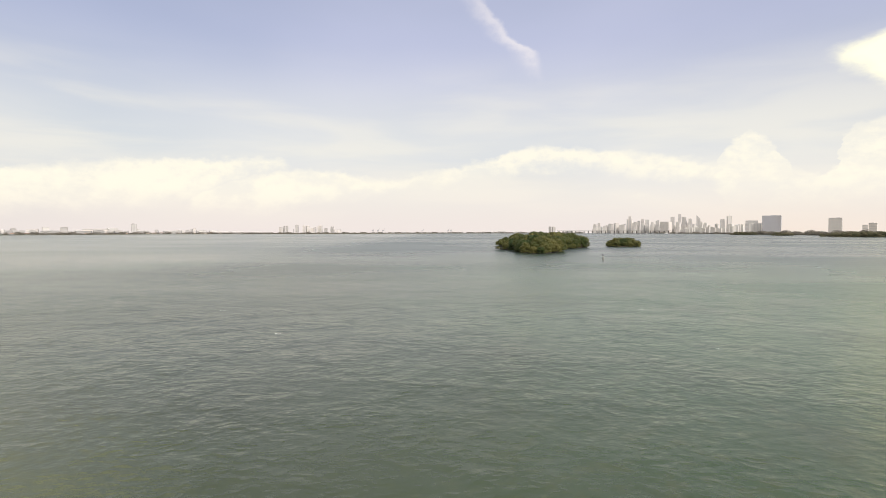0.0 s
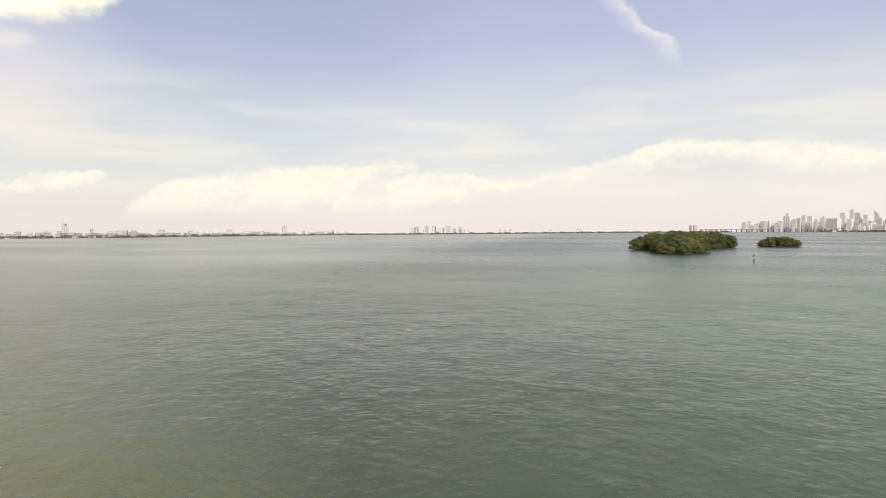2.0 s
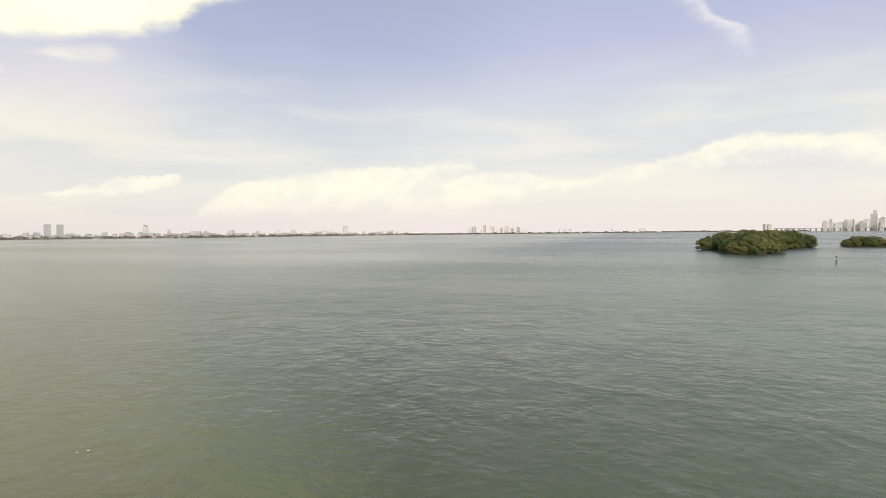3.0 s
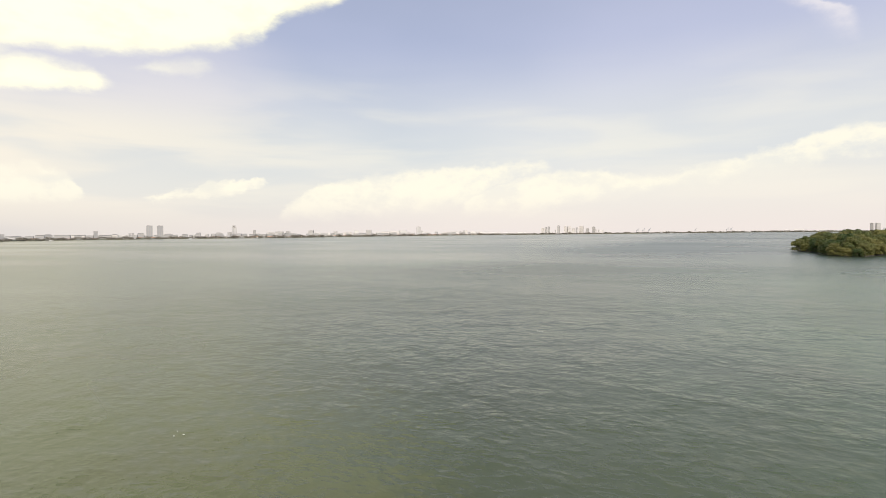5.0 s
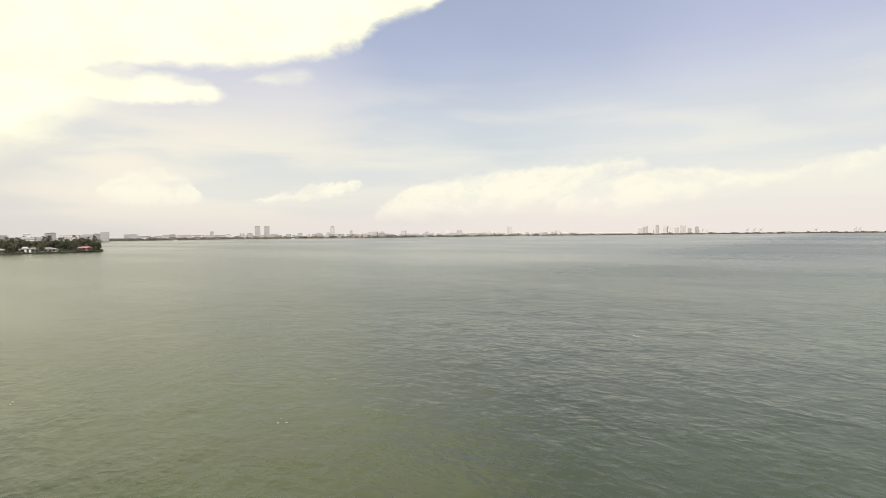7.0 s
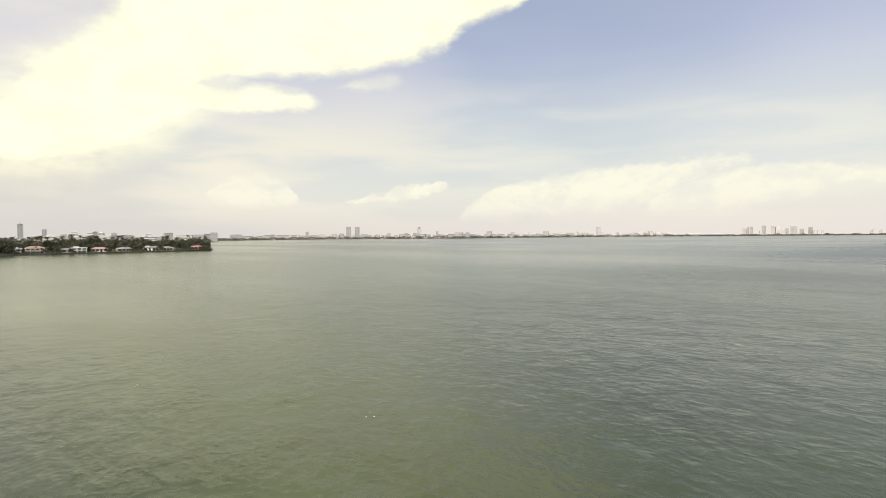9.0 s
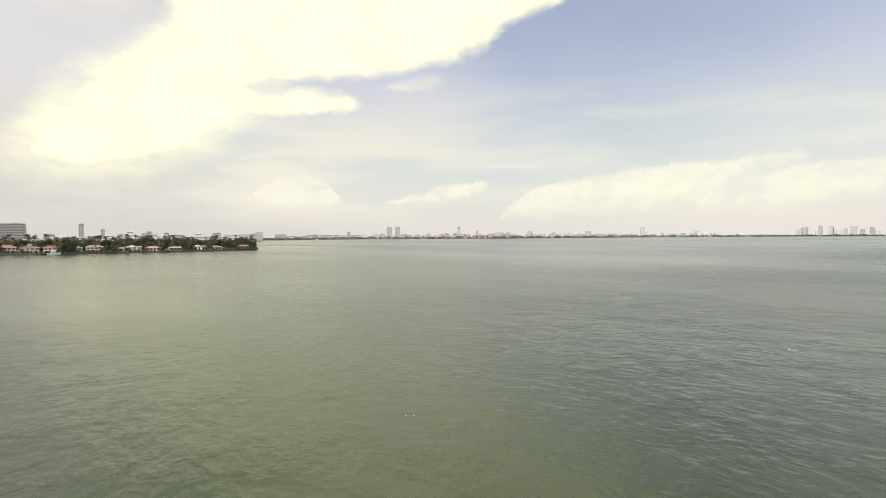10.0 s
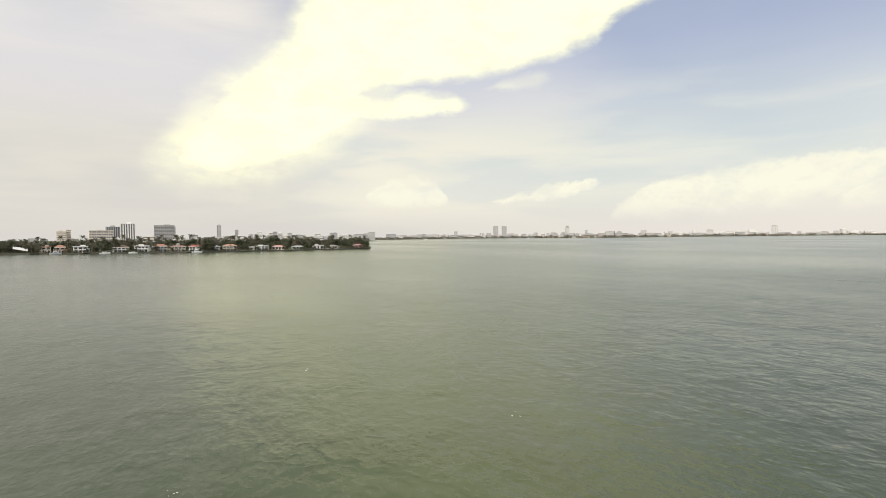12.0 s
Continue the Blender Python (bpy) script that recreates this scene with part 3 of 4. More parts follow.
def islet(name, lobes, label):
    """The low muddy ground under a mangrove island."""
    bm = bmesh.new()
    for a, r, w, dep, tall in lobes:
        ring = [place(a + 0.9 * w * math.cos(t), r + 0.9 * dep * math.sin(t)) for t in [2 * math.pi * k / 20 for k in range(20)]]
        low = [bm.verts.new((p.x, p.y, -0.8)) for p in ring]
        mid = place(a, r)
        top = [bm.verts.new((mid.x + (p.x - mid.x) * 0.92, mid.y + (p.y - mid.y) * 0.92, 0.35)) for p in ring]
        bm.faces.new(top)
        for i in range(20):
            j = (i + 1) % 20
            bm.faces.new((low[i], low[j], top[j], top[i]))
    return tagged(new(name, mesh_of(name, bm, MUD)), label, "ground", kind="structure")


MANGROVES = [mangrove(s) for s in (11, 12, 13, 14)]
used = [False] * 4
FAR_MANGROVES = [mangrove(s, mat=HAZED_BANK_LEAF) for s in (15, 16)]
far_used = [False] * 2


def plant(kinds, used_flags, az, d, z, size, rng, stretch=1.0):
    """Puts the first of a kind itself, and copies of it afterwards."""
    k = rng.randrange(len(kinds))
    p = place(az, d, z)
    m = pose(p.x, p.y, p.z, 0, 0, rng.uniform(0, 360)) @ Matrix.Diagonal((size, size, size * stretch, 1))
    if used_flags[k]:
        spot = copy_thing(kinds[k], pose(p.x, p.y, p.z, 0, 0, rng.uniform(0, 360)))
        spot.scale = (size, size, size * stretch)
        return spot
    used_flags[k] = True
    kinds[k].matrix_world = m
    return kinds[k]


def mangrove_island(lobes, step, low, seed, kinds, flags):
    rng = random.Random(seed)
    a0 = min(a - w for a, r, w, dep, tall in lobes)
    a1 = max(a + w for a, r, w, dep, tall in lobes)
    d0 = min(r - dep for a, r, w, dep, tall in lobes)
    d1 = max(r + dep for a, r, w, dep, tall in lobes)
    d = d0
    while d <= d1:
        turn = math.degrees(step / d)
        az = a0 + rng.uniform(0, turn)
        while az <= a1:
            a, r = az + rng.uniform(-0.3, 0.3) * turn, d + rng.uniform(-0.3, 0.3) * step
            depth, tall = inside(a, r, lobes)
            if depth > 0.02:
                high = low + (tall - low) * min(1, depth * 1.6) ** 0.75
                size = high / 12.0 * rng.choice((0.6, 0.75, 0.9, 1.0, 1.12))
                plant(kinds, flags, a, r, 0.0, max(size, 0.4), rng, 1.0)
            az += turn
        d += step


BIG_ISLAND = [(10.15, 416, 2.4, 54, 13.9), (7.35, 456, 1.45, 28, 12.5), (12.6, 508, 1.65, 38, 13.8), (13.95, 526, 1.05, 28, 10.5)]
SMALL_ISLAND = [(18.5, 566, 1.75, 19, 7.8)]
islet("ground", BIG_ISLAND, "muddy shore of the mangrove island")
islet("ground", SMALL_ISLAND, "muddy shore of the small mangrove island")
mangrove_island(BIG_ISLAND, 7.8, 6.2, 5, MANGROVES, used)
mangrove_island(SMALL_ISLAND, 5.5, 4.6, 6, MANGROVES, used)
# far mangrove banks
mangrove_island([(29.3, 2660, 1.15, 40, 13.0)], 13.0, 8.0, 7, FAR_MANGROVES, far_used)
mangrove_island([(32.3, 2250, 0.85, 30, 11.5)], 11.0, 6.5, 8, FAR_MANGROVES, far_used)
mangrove_island([(38.9, 1800, 3.9, 45, 14.0)], 13.0, 8.0, 9, FAR_MANGROVES, far_used)


def tree_line(front, back, tall, count, size, seed, mat, label):
    """Far shore trees seen as one belt."""
    rng = np.random.default_rng(seed)
    az = np.array([a for a, d in front], float)
    dist = np.array([d for a, d in front], float)
    clumps = count // 40
    ca = rng.uniform(az[0], az[-1], clumps)
    cd = np.interp(ca, az, dist) + 6 + rng.random(clumps) ** 1.5 * back
    ch = tall * (0.45 + 0.55 * rng.random(clumps)) * (0.7 + 0.3 * np.sin(ca * 5.0 + seed) * np.sin(ca * 1.7))
    n = clumps * 40
    way = rng.normal(size=(n, 3))
    way /= np.linalg.norm(way, axis=1)[:, None]
    k = np.repeat(np.arange(clumps), 40)
    wide = ch[k] * 0.75
    rad = np.radians(ca[k])
    centres = np.stack([cd[k] * np.sin(rad) + way[:, 0] * wide, cd[k] * np.cos(rad) + way[:, 1] * wide, 1.0 + ch[k] * 0.5 + way[:, 2] * ch[k] * 0.5], axis=1)
    normals = way + 0.5 * rng.normal(size=(n, 3)) + np.array((0, 0, 0.3))
    data = quads("tree_line", centres, normals, size * (0.6 + 0.8 * rng.random(n)), mat, rng)
    tagged(new("tree_line", data), label, "trees", kind="stuff")


tree_line(WEST_SHORE, 400, 14.5, 80000, 3.4, 21, HAZED_FAR_LEAF, "dusky green trees along the far shore")
tree_line(NORTH_SHORE, 150, 12.0, 30000, 4.0, 22, HAZED_FAR_LEAF, "low dark shrubs along the causeway shore")
tree_line(EAST_SHORE, 150, 12.0, 9000, 4.0, 23, HAZED_FAR_LEAF, "dusky green trees along the city waterfront")
tree_line(SOUTH_BANK, 300, 22.0, 40000, 3.4, 24, HAZED_FAR_LEAF, "dusky green woods behind the mangrove bank")
tree_line(MAINLAND, 300, 14.0, 24000, 2.6, 25, HAZED_FAR_LEAF, "dusky green woods behind the waterfront houses")


# ---- towers ----
def tower(az, d, w, h, style, tone, rng, group, deep=None):
    """A tall building: glazed core, proud floor bands or fins, roof slab and plant room."""
    base = 1.4
    h = max(h - base, 4.0)
    deep = deep or max(min(w * rng.uniform(0.55, 0.9), 26), 6)
    words = {"white": "white", "grey": "grey", "ash": "dull grey", "pale": "pale grey", "sand": "sand coloured", "tan": "beige", "ochre": "ochre yellow", "slate": "slate grey glazed"}[tone]
    kind = "tower" if h > 1.3 * w else "block"
    looks = {"bands": "with banded floors", "fins": "with upright pale fins", "grid": "with a grid of balconies", "plain": "with blank walls"}[style]
    near = d < 1650
    turn = rng.uniform(-16, 16) if style == "bands" else rng.uniform(-6, 6)
    if d > 3700 and h > 0.6 * w:
        turn = rng.choice((-20, -26, -14, 24, -10))
        w *= 0.79
        deep = 0.8 * w
        az += math.degrees(deep * math.sin(radians(turn)) / 2 / d)
    root = thing("high_rise" if h > 14 else "apartment_block", facing(az, d, base, turn),
                 f"{words} {kind} {looks} on the far shore", "building", group)
    skin = FACADES[tone]
    x = w / 2
    top = h if kind == "block" else h - min(3.5, h * 0.06)
    # cores beyond the near towers take glazing with haze put into its colour
    part("wall", boxed(-x, x, 0, deep, -2, top), skin if style == "plain" else (TOWER_GLASS if near else HAZED_FAR_GLASS if d < 3250 and az < 20 else HAZED_CITY_GLASS), root, "" if style == "plain" else "dark window glass")
    storey = 3.2 if near else (4.5 if d < 2600 else 6.5)
    floors = max(2, int(top / storey))
    storey = top / floors
    if style in ("bands", "grid"):
        share = 0.8 if tone == "ochre" else 0.62 if style == "bands" else 0.5
        if near:
            data = mesh_of("floor_band", boxed(-x - 0.5, x + 0.5, -0.7, deep + 0.5, 0, storey * share), skin)
            for k in range(floors):
                part("floor_band", data, skin, root).location = (0, 0, k * storey)
        else:
            bm = bmesh.new()
            for k in range(floors):
                box(bm, -x - 0.5, x + 0.5, -0.7, deep + 0.5, k * storey, (k + share) * storey)
            tagged(part("banding", bm, skin, root), kind="stuff")
    if style in ("fins", "grid"):
        bays = max(3, int(w / (4.2 if near or tone == "slate" else 6.5 if d < 3700 else 10)))
        bay = w / bays
        wide = bay * ((0.46 if tone == "white" else 0.5 if tone == "slate" else 0.32) if style == "fins" else 0.16)
        data = mesh_of("fin", boxed(-wide / 2, wide / 2, -0.9, 0.2, 0, top), skin)
        for k in range(bays + 1):
            part("fin", data, skin, root).location = (-x + k * bay, 0, 0)
        part("side_wall", boxed(-x - 0.6, -x + 0.5, 0.25, deep + 0.3, -2, top + 0.4), skin, root)
        part("side_wall", boxed(x - 0.5, x + 0.6, 0.25, deep + 0.3, -2, top + 0.4), skin, root)
    part("roof", boxed(-x - 0.8, x + 0.8, -1.0, deep + 0.8, top, top + 1.1), skin, root)
    if h > 9:
        c = rng.uniform(-0.2, 0.2) * w
        part("plant_room", boxed(c - 0.16 * w, c + 0.16 * w, deep * 0.3, deep * 0.75, top + 1.1, max(h, top + 1.6) + (1.4 if near else 0.6)), skin, root)
    if h > 120:
        part("antenna", tube(bmesh.new(), [(0, deep / 2, h), (0, deep / 2, h + rng.uniform(9, 18))], [0.9, 0.5], 5), skin, root)
    return root


NEAR_TOWERS = [
    (-97.06, 1280, 15, 31, 'bands', 'ochre'),
    (-96.55, 1288, 7, 34, 'bands', 'ochre'),
    (-94.13, 1360, 43, 32, 'grid', 'sand'),
    (-93.21, 1536, 28, 46, 'fins', 'ash'),
    (-92.05, 1440, 29, 52, 'fins', 'white'),
    (-89.08, 1440, 42, 45, 'grid', 'ash'),
    (-88.19, 1446, 3, 43, 'plain', 'white'),
    (-84.29, 2080, 13, 62, 'fins', 'grey'),
    (-82.68, 2080, 10, 44, 'fins', 'grey'),
    (-87.54, 1440, 7, 23, 'bands', 'tan'),
    (-86.53, 1520, 17, 22, 'bands', 'grey'),
    (-80.55, 1440, 12, 29, 'bands', 'white'),
    (-79.44, 1600, 12, 28, 'bands', 'tan'),
    (-79.00, 1680, 10, 32, 'bands', 'grey'),
    (-78.56, 1632, 13, 29, 'bands', 'white'),
    (-77.59, 1600, 11, 27, 'bands', 'grey'),
    (-74.77, 1600, 14, 24, 'bands', 'white'),
    (-73.12, 1680, 20, 26, 'bands', 'grey'),
]
NEAR_BLOCKS = [
    (-81.36, 1710, 11, 25, 'bands', 'grey'),
    (-76.61, 1800, 35, 21, 'bands', 'grey'),
    (-71.87, 1980, 50, 21, 'bands', 'tan'),
    (-70.55, 2070, 34, 23, 'bands', 'grey'),
    (-69.76, 2070, 15, 27, 'bands', 'grey'),
    (-69.22, 2070, 24, 30, 'bands', 'grey'),
]
SHORE_A = [
    (-67.14, 2482, 44, 24, 'bands', 'grey'),
    (-66.27, 2535, 27, 13, 'bands', 'white'),
    (-64.29, 2610, 27, 21, 'bands', 'grey'),
    (-63.72, 2725, 20, 24, 'bands', 'grey'),
    (-62.75, 2887, 58, 21, 'bands', 'grey'),
    (-61.60, 2846, 51, 20, 'bands', 'tan'),
    (-60.73, 2883, 24, 18, 'bands', 'grey'),
    (-60.27, 2881, 15, 39, 'fins', 'grey'),
    (-59.55, 2928, 46, 19, 'bands', 'grey'),
    (-58.80, 2847, 18, 25, 'bands', 'tan'),
    (-58.23, 2958, 28, 16, 'bands', 'white'),
    (-57.64, 2960, 8, 28, 'bands', 'grey'),
    (-57.39, 2970, 9, 29, 'bands', 'grey'),
    (-56.76, 3014, 25, 28, 'bands', 'grey'),
    (-56.03, 2951, 25, 67, 'fins', 'grey'),
    (-55.14, 2985, 25, 67, 'fins', 'grey'),
    (-54.43, 2987, 37, 23, 'bands', 'grey'),
]
SHORE_B = [
    (-52.21, 3060, 9, 19, 'bands', 'white'),
    (-51.89, 3046, 19, 29, 'bands', 'grey'),
    (-51.10, 3062, 16, 19, 'bands', 'white'),
    (-50.52, 3073, 16, 22, 'bands', 'grey'),
    (-50.03, 3223, 26, 28, 'bands', 'grey'),
    (-49.05, 3242, 20, 31, 'bands', 'grey'),
    (-48.61, 3274, 23, 61, 'fins', 'grey'),
    (-46.71, 3215, 13, 43, 'bands', 'grey'),
    (-45.17, 3343, 36, 29, 'bands', 'tan'),
    (-44.37, 3283, 44, 32, 'bands', 'grey'),
    (-43.41, 3409, 23, 35, 'bands', 'grey'),
    (-41.21, 3487, 29, 38, 'bands', 'grey'),
    (-40.47, 3405, 53, 23, 'bands', 'white'),
    (-39.43, 3555, 22, 23, 'bands', 'white'),
    (-38.66, 3563, 22, 33, 'bands', 'grey'),
    (-37.42, 3486, 49, 25, 'bands', 'tan'),
    (-36.50, 3405, 26, 35, 'bands', 'white'),
    (-36.10, 3409, 9, 24, 'bands', 'grey'),
]
SHORE_C = [
    (-35.23, 3559, 33, 37, 'bands', 'grey'),
    (-34.26, 3569, 33, 23, 'bands', 'white'),
    (-32.96, 3633, 127, 27, 'bands', 'tan'),
    (-31.58, 3649, 49, 34, 'bands', 'white'),
    (-29.93, 3628, 25, 62, 'fins', 'grey'),
    (-29.54, 3522, 13, 29, 'bands', 'white'),
    (-29.00, 3649, 22, 19, 'bands', 'white'),
    (-28.11, 3549, 16, 25, 'bands', 'grey'),
    (-27.05, 3681, 34, 18, 'bands', 'tan'),
    (-26.15, 3582, 45, 23, 'bands', 'white'),
    (-25.47, 3710, 25, 23, 'bands', 'grey'),
    (-25.10, 3714, 13, 32, 'bands', 'grey'),
    (-24.85, 3627, 15, 35, 'bands', 'tan'),
    (-24.14, 3615, 36, 22, 'bands', 'white'),
    (-23.11, 3737, 48, 20, 'bands', 'white'),
]
CLUSTER = [
    (-16.81, 4224, 24, 49, 'bands', 'tan'),
    (-16.48, 4249, 16, 56, 'bands', 'grey'),
    (-16.20, 4249, 17, 60, 'bands', 'grey'),
    (-15.54, 4249, 8, 32, 'bands', 'grey'),
    (-15.21, 4249, 23, 67, 'fins', 'grey'),
    (-14.52, 4275, 21, 63, 'bands', 'tan'),
    (-14.15, 4300, 30, 59, 'bands', 'tan'),
    (-13.70, 4262, 30, 45, 'bands', 'tan'),
    (-13.36, 4262, 13, 50, 'bands', 'grey'),
    (-12.90, 4300, 39, 63, 'bands', 'tan'),
    (-12.30, 4224, 25, 41, 'bands', 'grey'),
    (-11.67, 4262, 24, 54, 'bands', 'grey'),
    (-11.43, 4262, 9, 37, 'bands', 'tan'),
    (-11.11, 4224, 13, 30, 'bands', 'tan'),
    (-10.82, 4224, 13, 30, 'bands', 'tan'),
    (11.28, 4608, 23, 57, 'bands', 'grey'),
    (11.66, 4608, 28, 55, 'bands', 'grey'),
]
DOWNTOWN_A = [
    (15.81, 4374, 26, 72, 'bands', 'tan'),
    (16.21, 4374, 23, 81, 'bands', 'tan'),
    (16.81, 4320, 33, 58, 'bands', 'tan'),
    (17.50, 4374, 21, 76, 'bands', 'tan'),
    (17.91, 4406, 34, 81, 'bands', 'tan'),
    (18.51, 4374, 50, 67, 'bands', 'tan'),
    (19.18, 4482, 46, 113, 'fins', 'tan'),
    (19.20, 4492, 25, 135, 'bands', 'tan'),
    (19.72, 4428, 29, 89, 'bands', 'tan'),
    (20.06, 4449, 25, 98, 'bands', 'pale'),
    (20.42, 4536, 27, 117, 'bands', 'tan'),
    (20.88, 4482, 37, 109, 'fins', 'white'),
    (21.31, 4428, 20, 88, 'bands', 'tan'),
    (21.67, 4428, 12, 97, 'bands', 'pale'),
    (21.85, 4482, 16, 106, 'bands', 'pale'),
    (22.55, 4341, 82, 86, 'grid', 'tan'),
]
DOWNTOWN_B = [
    (23.16, 4536, 36, 129, 'bands', 'pale'),
    (23.67, 4374, 35, 86, 'bands', 'white'),
    (23.79, 4644, 25, 153, 'fins', 'pale'),
    (24.21, 4557, 38, 128, 'bands', 'pale'),
    (24.72, 4536, 28, 114, 'bands', 'pale'),
    (25.13, 4320, 26, 60, 'bands', 'white'),
    (25.71, 4374, 26, 89, 'bands', 'white'),
    (26.08, 4374, 22, 81, 'bands', 'white'),
    (26.35, 4374, 11, 56, 'bands', 'pale'),
    (27.02, 4374, 26, 72, 'bands', 'pale'),
    (27.49, 4212, 31, 101, 'fins', 'pale'),
    (28.05, 4212, 31, 124, 'fins', 'pale'),
    (28.16, 4158, 37, 69, 'bands', 'white'),
    (28.88, 4320, 14, 70, 'bands', 'tan'),
    (29.21, 4320, 21, 46, 'bands', 'white'),
]
RIGHT_BANK = [
    (29.91, 3250, 54, 71, 'bands', 'grey'),
    (30.18, 3150, 52, 55, 'fins', 'white'),
    (31.46, 3125, 79, 93, 'fins', 'slate'),
    (36.14, 3062, 50, 80, 'bands', 'pale'),
    (38.18, 3125, 20, 46, 'bands', 'tan'),
    (38.68, 3062, 29, 55, 'bands', 'tan'),
]
dice = random.Random(3)
for rows, group in ((NEAR_TOWERS, "towers behind the point"), (NEAR_BLOCKS, "towers behind the point"), (SHORE_A, "west shore buildings"),
                    (SHORE_B, "west shore buildings"), (SHORE_C, "west shore buildings"), (CLUSTER, "distant tower cluster"),
                    (DOWNTOWN_A, "city skyline"), (DOWNTOWN_B, "city skyline"), (RIGHT_BANK, "mangrove bank buildings")):
    for az, d, w, h, style, tone in rows:
        block = tower(az, d, w, h, style, tone, dice, group)
        if -48.75 < az < -48.5:
            part("crown", boxed(-w * 0.48, w * 0.48, -2, 10, h + 2.5, h + 6), FACADES["ash"], block, "dark overhanging top storey")
            part("neck", boxed(-w * 0.3, w * 0.3, 1, 8, h - 1.5, h + 2.5), FACADES["white"], block)


def infill(az0, az1, step, front, back, low, high, tones, group, slim=14, wide=38):
    """Low blocks that fill the gaps between the towers."""
    az = az0
    while az < az1:
        d = float(np.interp(az, [a for a, r in front], [r for a, r in front])) + dice.uniform(60, back)
        tower(az, min(d, 4650), dice.uniform(slim, wide), dice.uniform(low, high), "bands", dice.choice(tones), dice, group)
        az += step * dice.uniform(0.5, 1.5)


infill(-67.0, -23.0, 0.6, WEST_SHORE, 700, 15.5, 21.0, ("grey", "ash", "ash"), "west shore buildings")
infill(15.6, 29.3, 0.33, [(15, 4330), (22, 4330), (26, 3950), (29.5, 3700)], 260, 26, 62, ("white", "tan", "white", "pale"), "city skyline")
infill(17.0, 26.4, 0.26, [(15, 4420), (27, 4420)], 200, 58, 88, ("white", "tan", "white", "pale"), "city skyline", 22, 46)
infill(-99.0, -70.5, 1.0, MAINLAND, 900, 14.0, 18.5, ("tan", "grey", "pale", "sand"), "towers behind the point", 9, 24)


def wedge_tower():
    root = thing("high_rise", facing(25.43, 4440, 1.4), "grey glass tower with a slanted pointed top", "building", "city skyline")
    bm = boxed(-14, 14, 0, 24, -2, 108)
    for v in bm.verts:
        if v.co.z > 0 and v.co.x < 0:
            v.co.z = 140
    # glazing colour already lightened for distance haze
    part("wall", bm, HAZED_CITY_GLASS, root)
    for k in range(5):
        part("fin", boxed(-14 + 6.5 * k, -12 + 6.5 * k, -0.8, -0.05, 0, 134 - 7.2 * k), FACADES["grey"], root)


wedge_tower()


# ---- causeway bridge ----
def bridge(a0, a1, d, z, count, thick, half, label):
    mid = (a0 + a1) / 2
    root = thing("bridge", facing(mid, d), label, "bridge", "causeway bridges")
    x0, x1 = d * math.tan(radians(a0 - mid)), d * math.tan(radians(a1 - mid))
    part("deck", boxed(x0, x1, -7, 7, z - thick, z), CONCRETE, root)
    part("parapet", boxed(x0, x1, -7.4, -7.05, z - 0.3, z + 1.2), CONCRETE, root)
    part("parapet", boxed(x0, x1, 7.05, 7.4, z - 0.3, z + 1.2), CONCRETE, root)
    pier = bmesh.new()
    box(pier, -half, half, -4.5, 4.5, -1, z - thick - 1.6, taper=0.3)
    box(pier, -half - 0.3, half + 0.3, -6.5, 6.5, z - thick - 1.6, z - thick)
    data = mesh_of("pier", pier, PIER)
    for k in range(count):
        part("pier", data, PIER, root).location = (x0 + 14 + (x1 - x0 - 28) * k / (count - 1), 0, 0)


bridge(12.0, 23.0, 4120, 20.4, 26, 2.8, 3.2, "long concrete causeway bridge on many dark piers")
bridge(-23.2, -18.0, 3330, 9.0, 16, 1.8, 1.6, "low white causeway bridge beside the wooded shore")


# ---- harbour ----
def crane(az, d, high):
    root = thing("harbour_crane", facing(az, d, 2.0), "tall grey harbour crane with a raised boom", "crane", "harbour cranes")
    for x in (-5, 5):
        for y in (-4, 4):
            part("leg", boxed(x - 0.9, x + 0.9, y - 0.9, y + 0.9, 0, high * 0.55), CRANE_PAINT, root)
    part("frame", boxed(-7, 7, -5.2, 5.2, high * 0.55, high * 0.55 + 3), CRANE_PAINT, root)
    bm = tube(bmesh.new(), [(2, 0, high * 0.55 + 3), (6, 0, high * 0.8), (10, 0, high)], [1.3, 1.1, 0.8], 5)
    part("boom", bm, CRANE_PAINT, root)
    part("apex", tube(bmesh.new(), [(-3, 0, high * 0.55 + 3), (1, 0, high * 0.85)], [0.9, 0.6], 5), CRANE_PAINT, root)


for az, d, high in ((-7.45, 3800, 33), (-6.9, 3830, 33), (-6.35, 3860, 34), (-2.2, 4100, 30), (0.55, 4260, 36), (0.85, 4270, 36)):
    crane(az, d, high)


def shed(az, d, w, h, mat, label="long pale harbour shed with a shallow roof"):
    root = thing("warehouse", facing(az, d, 2.0), label, "warehouse", "harbour sheds")
    part("wall", boxed(-w / 2, w / 2, 0, 22, -1, h * 0.75), mat, root)
    bm = bmesh.new()
    box(bm, -w / 2 - 1, w / 2 + 1, -1, 23, h * 0.75, h, taper=min(4, w * 0.2))
    part("roof", bm, FACADES["pale"], root)
    for k in range(max(2, int(w / 16))):
        x = -w / 2 + (k + 0.5) * w / max(2, int(w / 16))
        part("door", boxed(x - 3, x + 3, -0.3, -0.02, 0, h * 0.5), FACADES["slate"], root)


for az, d, w, h in ((-5.0, 3980, 90, 17), (-4.2, 4020, 60, 18), (-1.6, 4150, 70, 16), (1.6, 4260, 100, 18), (3.0, 4330, 70, 18), (4.3, 4390, 80, 20),
                    (5.3, 4430, 60, 21), (6.2, 4460, 100, 24), (8.0, 4470, 90, 20), (13.2, 4480, 110, 28)):
    shed(az, d, w * 0.6, h * 0.72, FACADES["grey"])
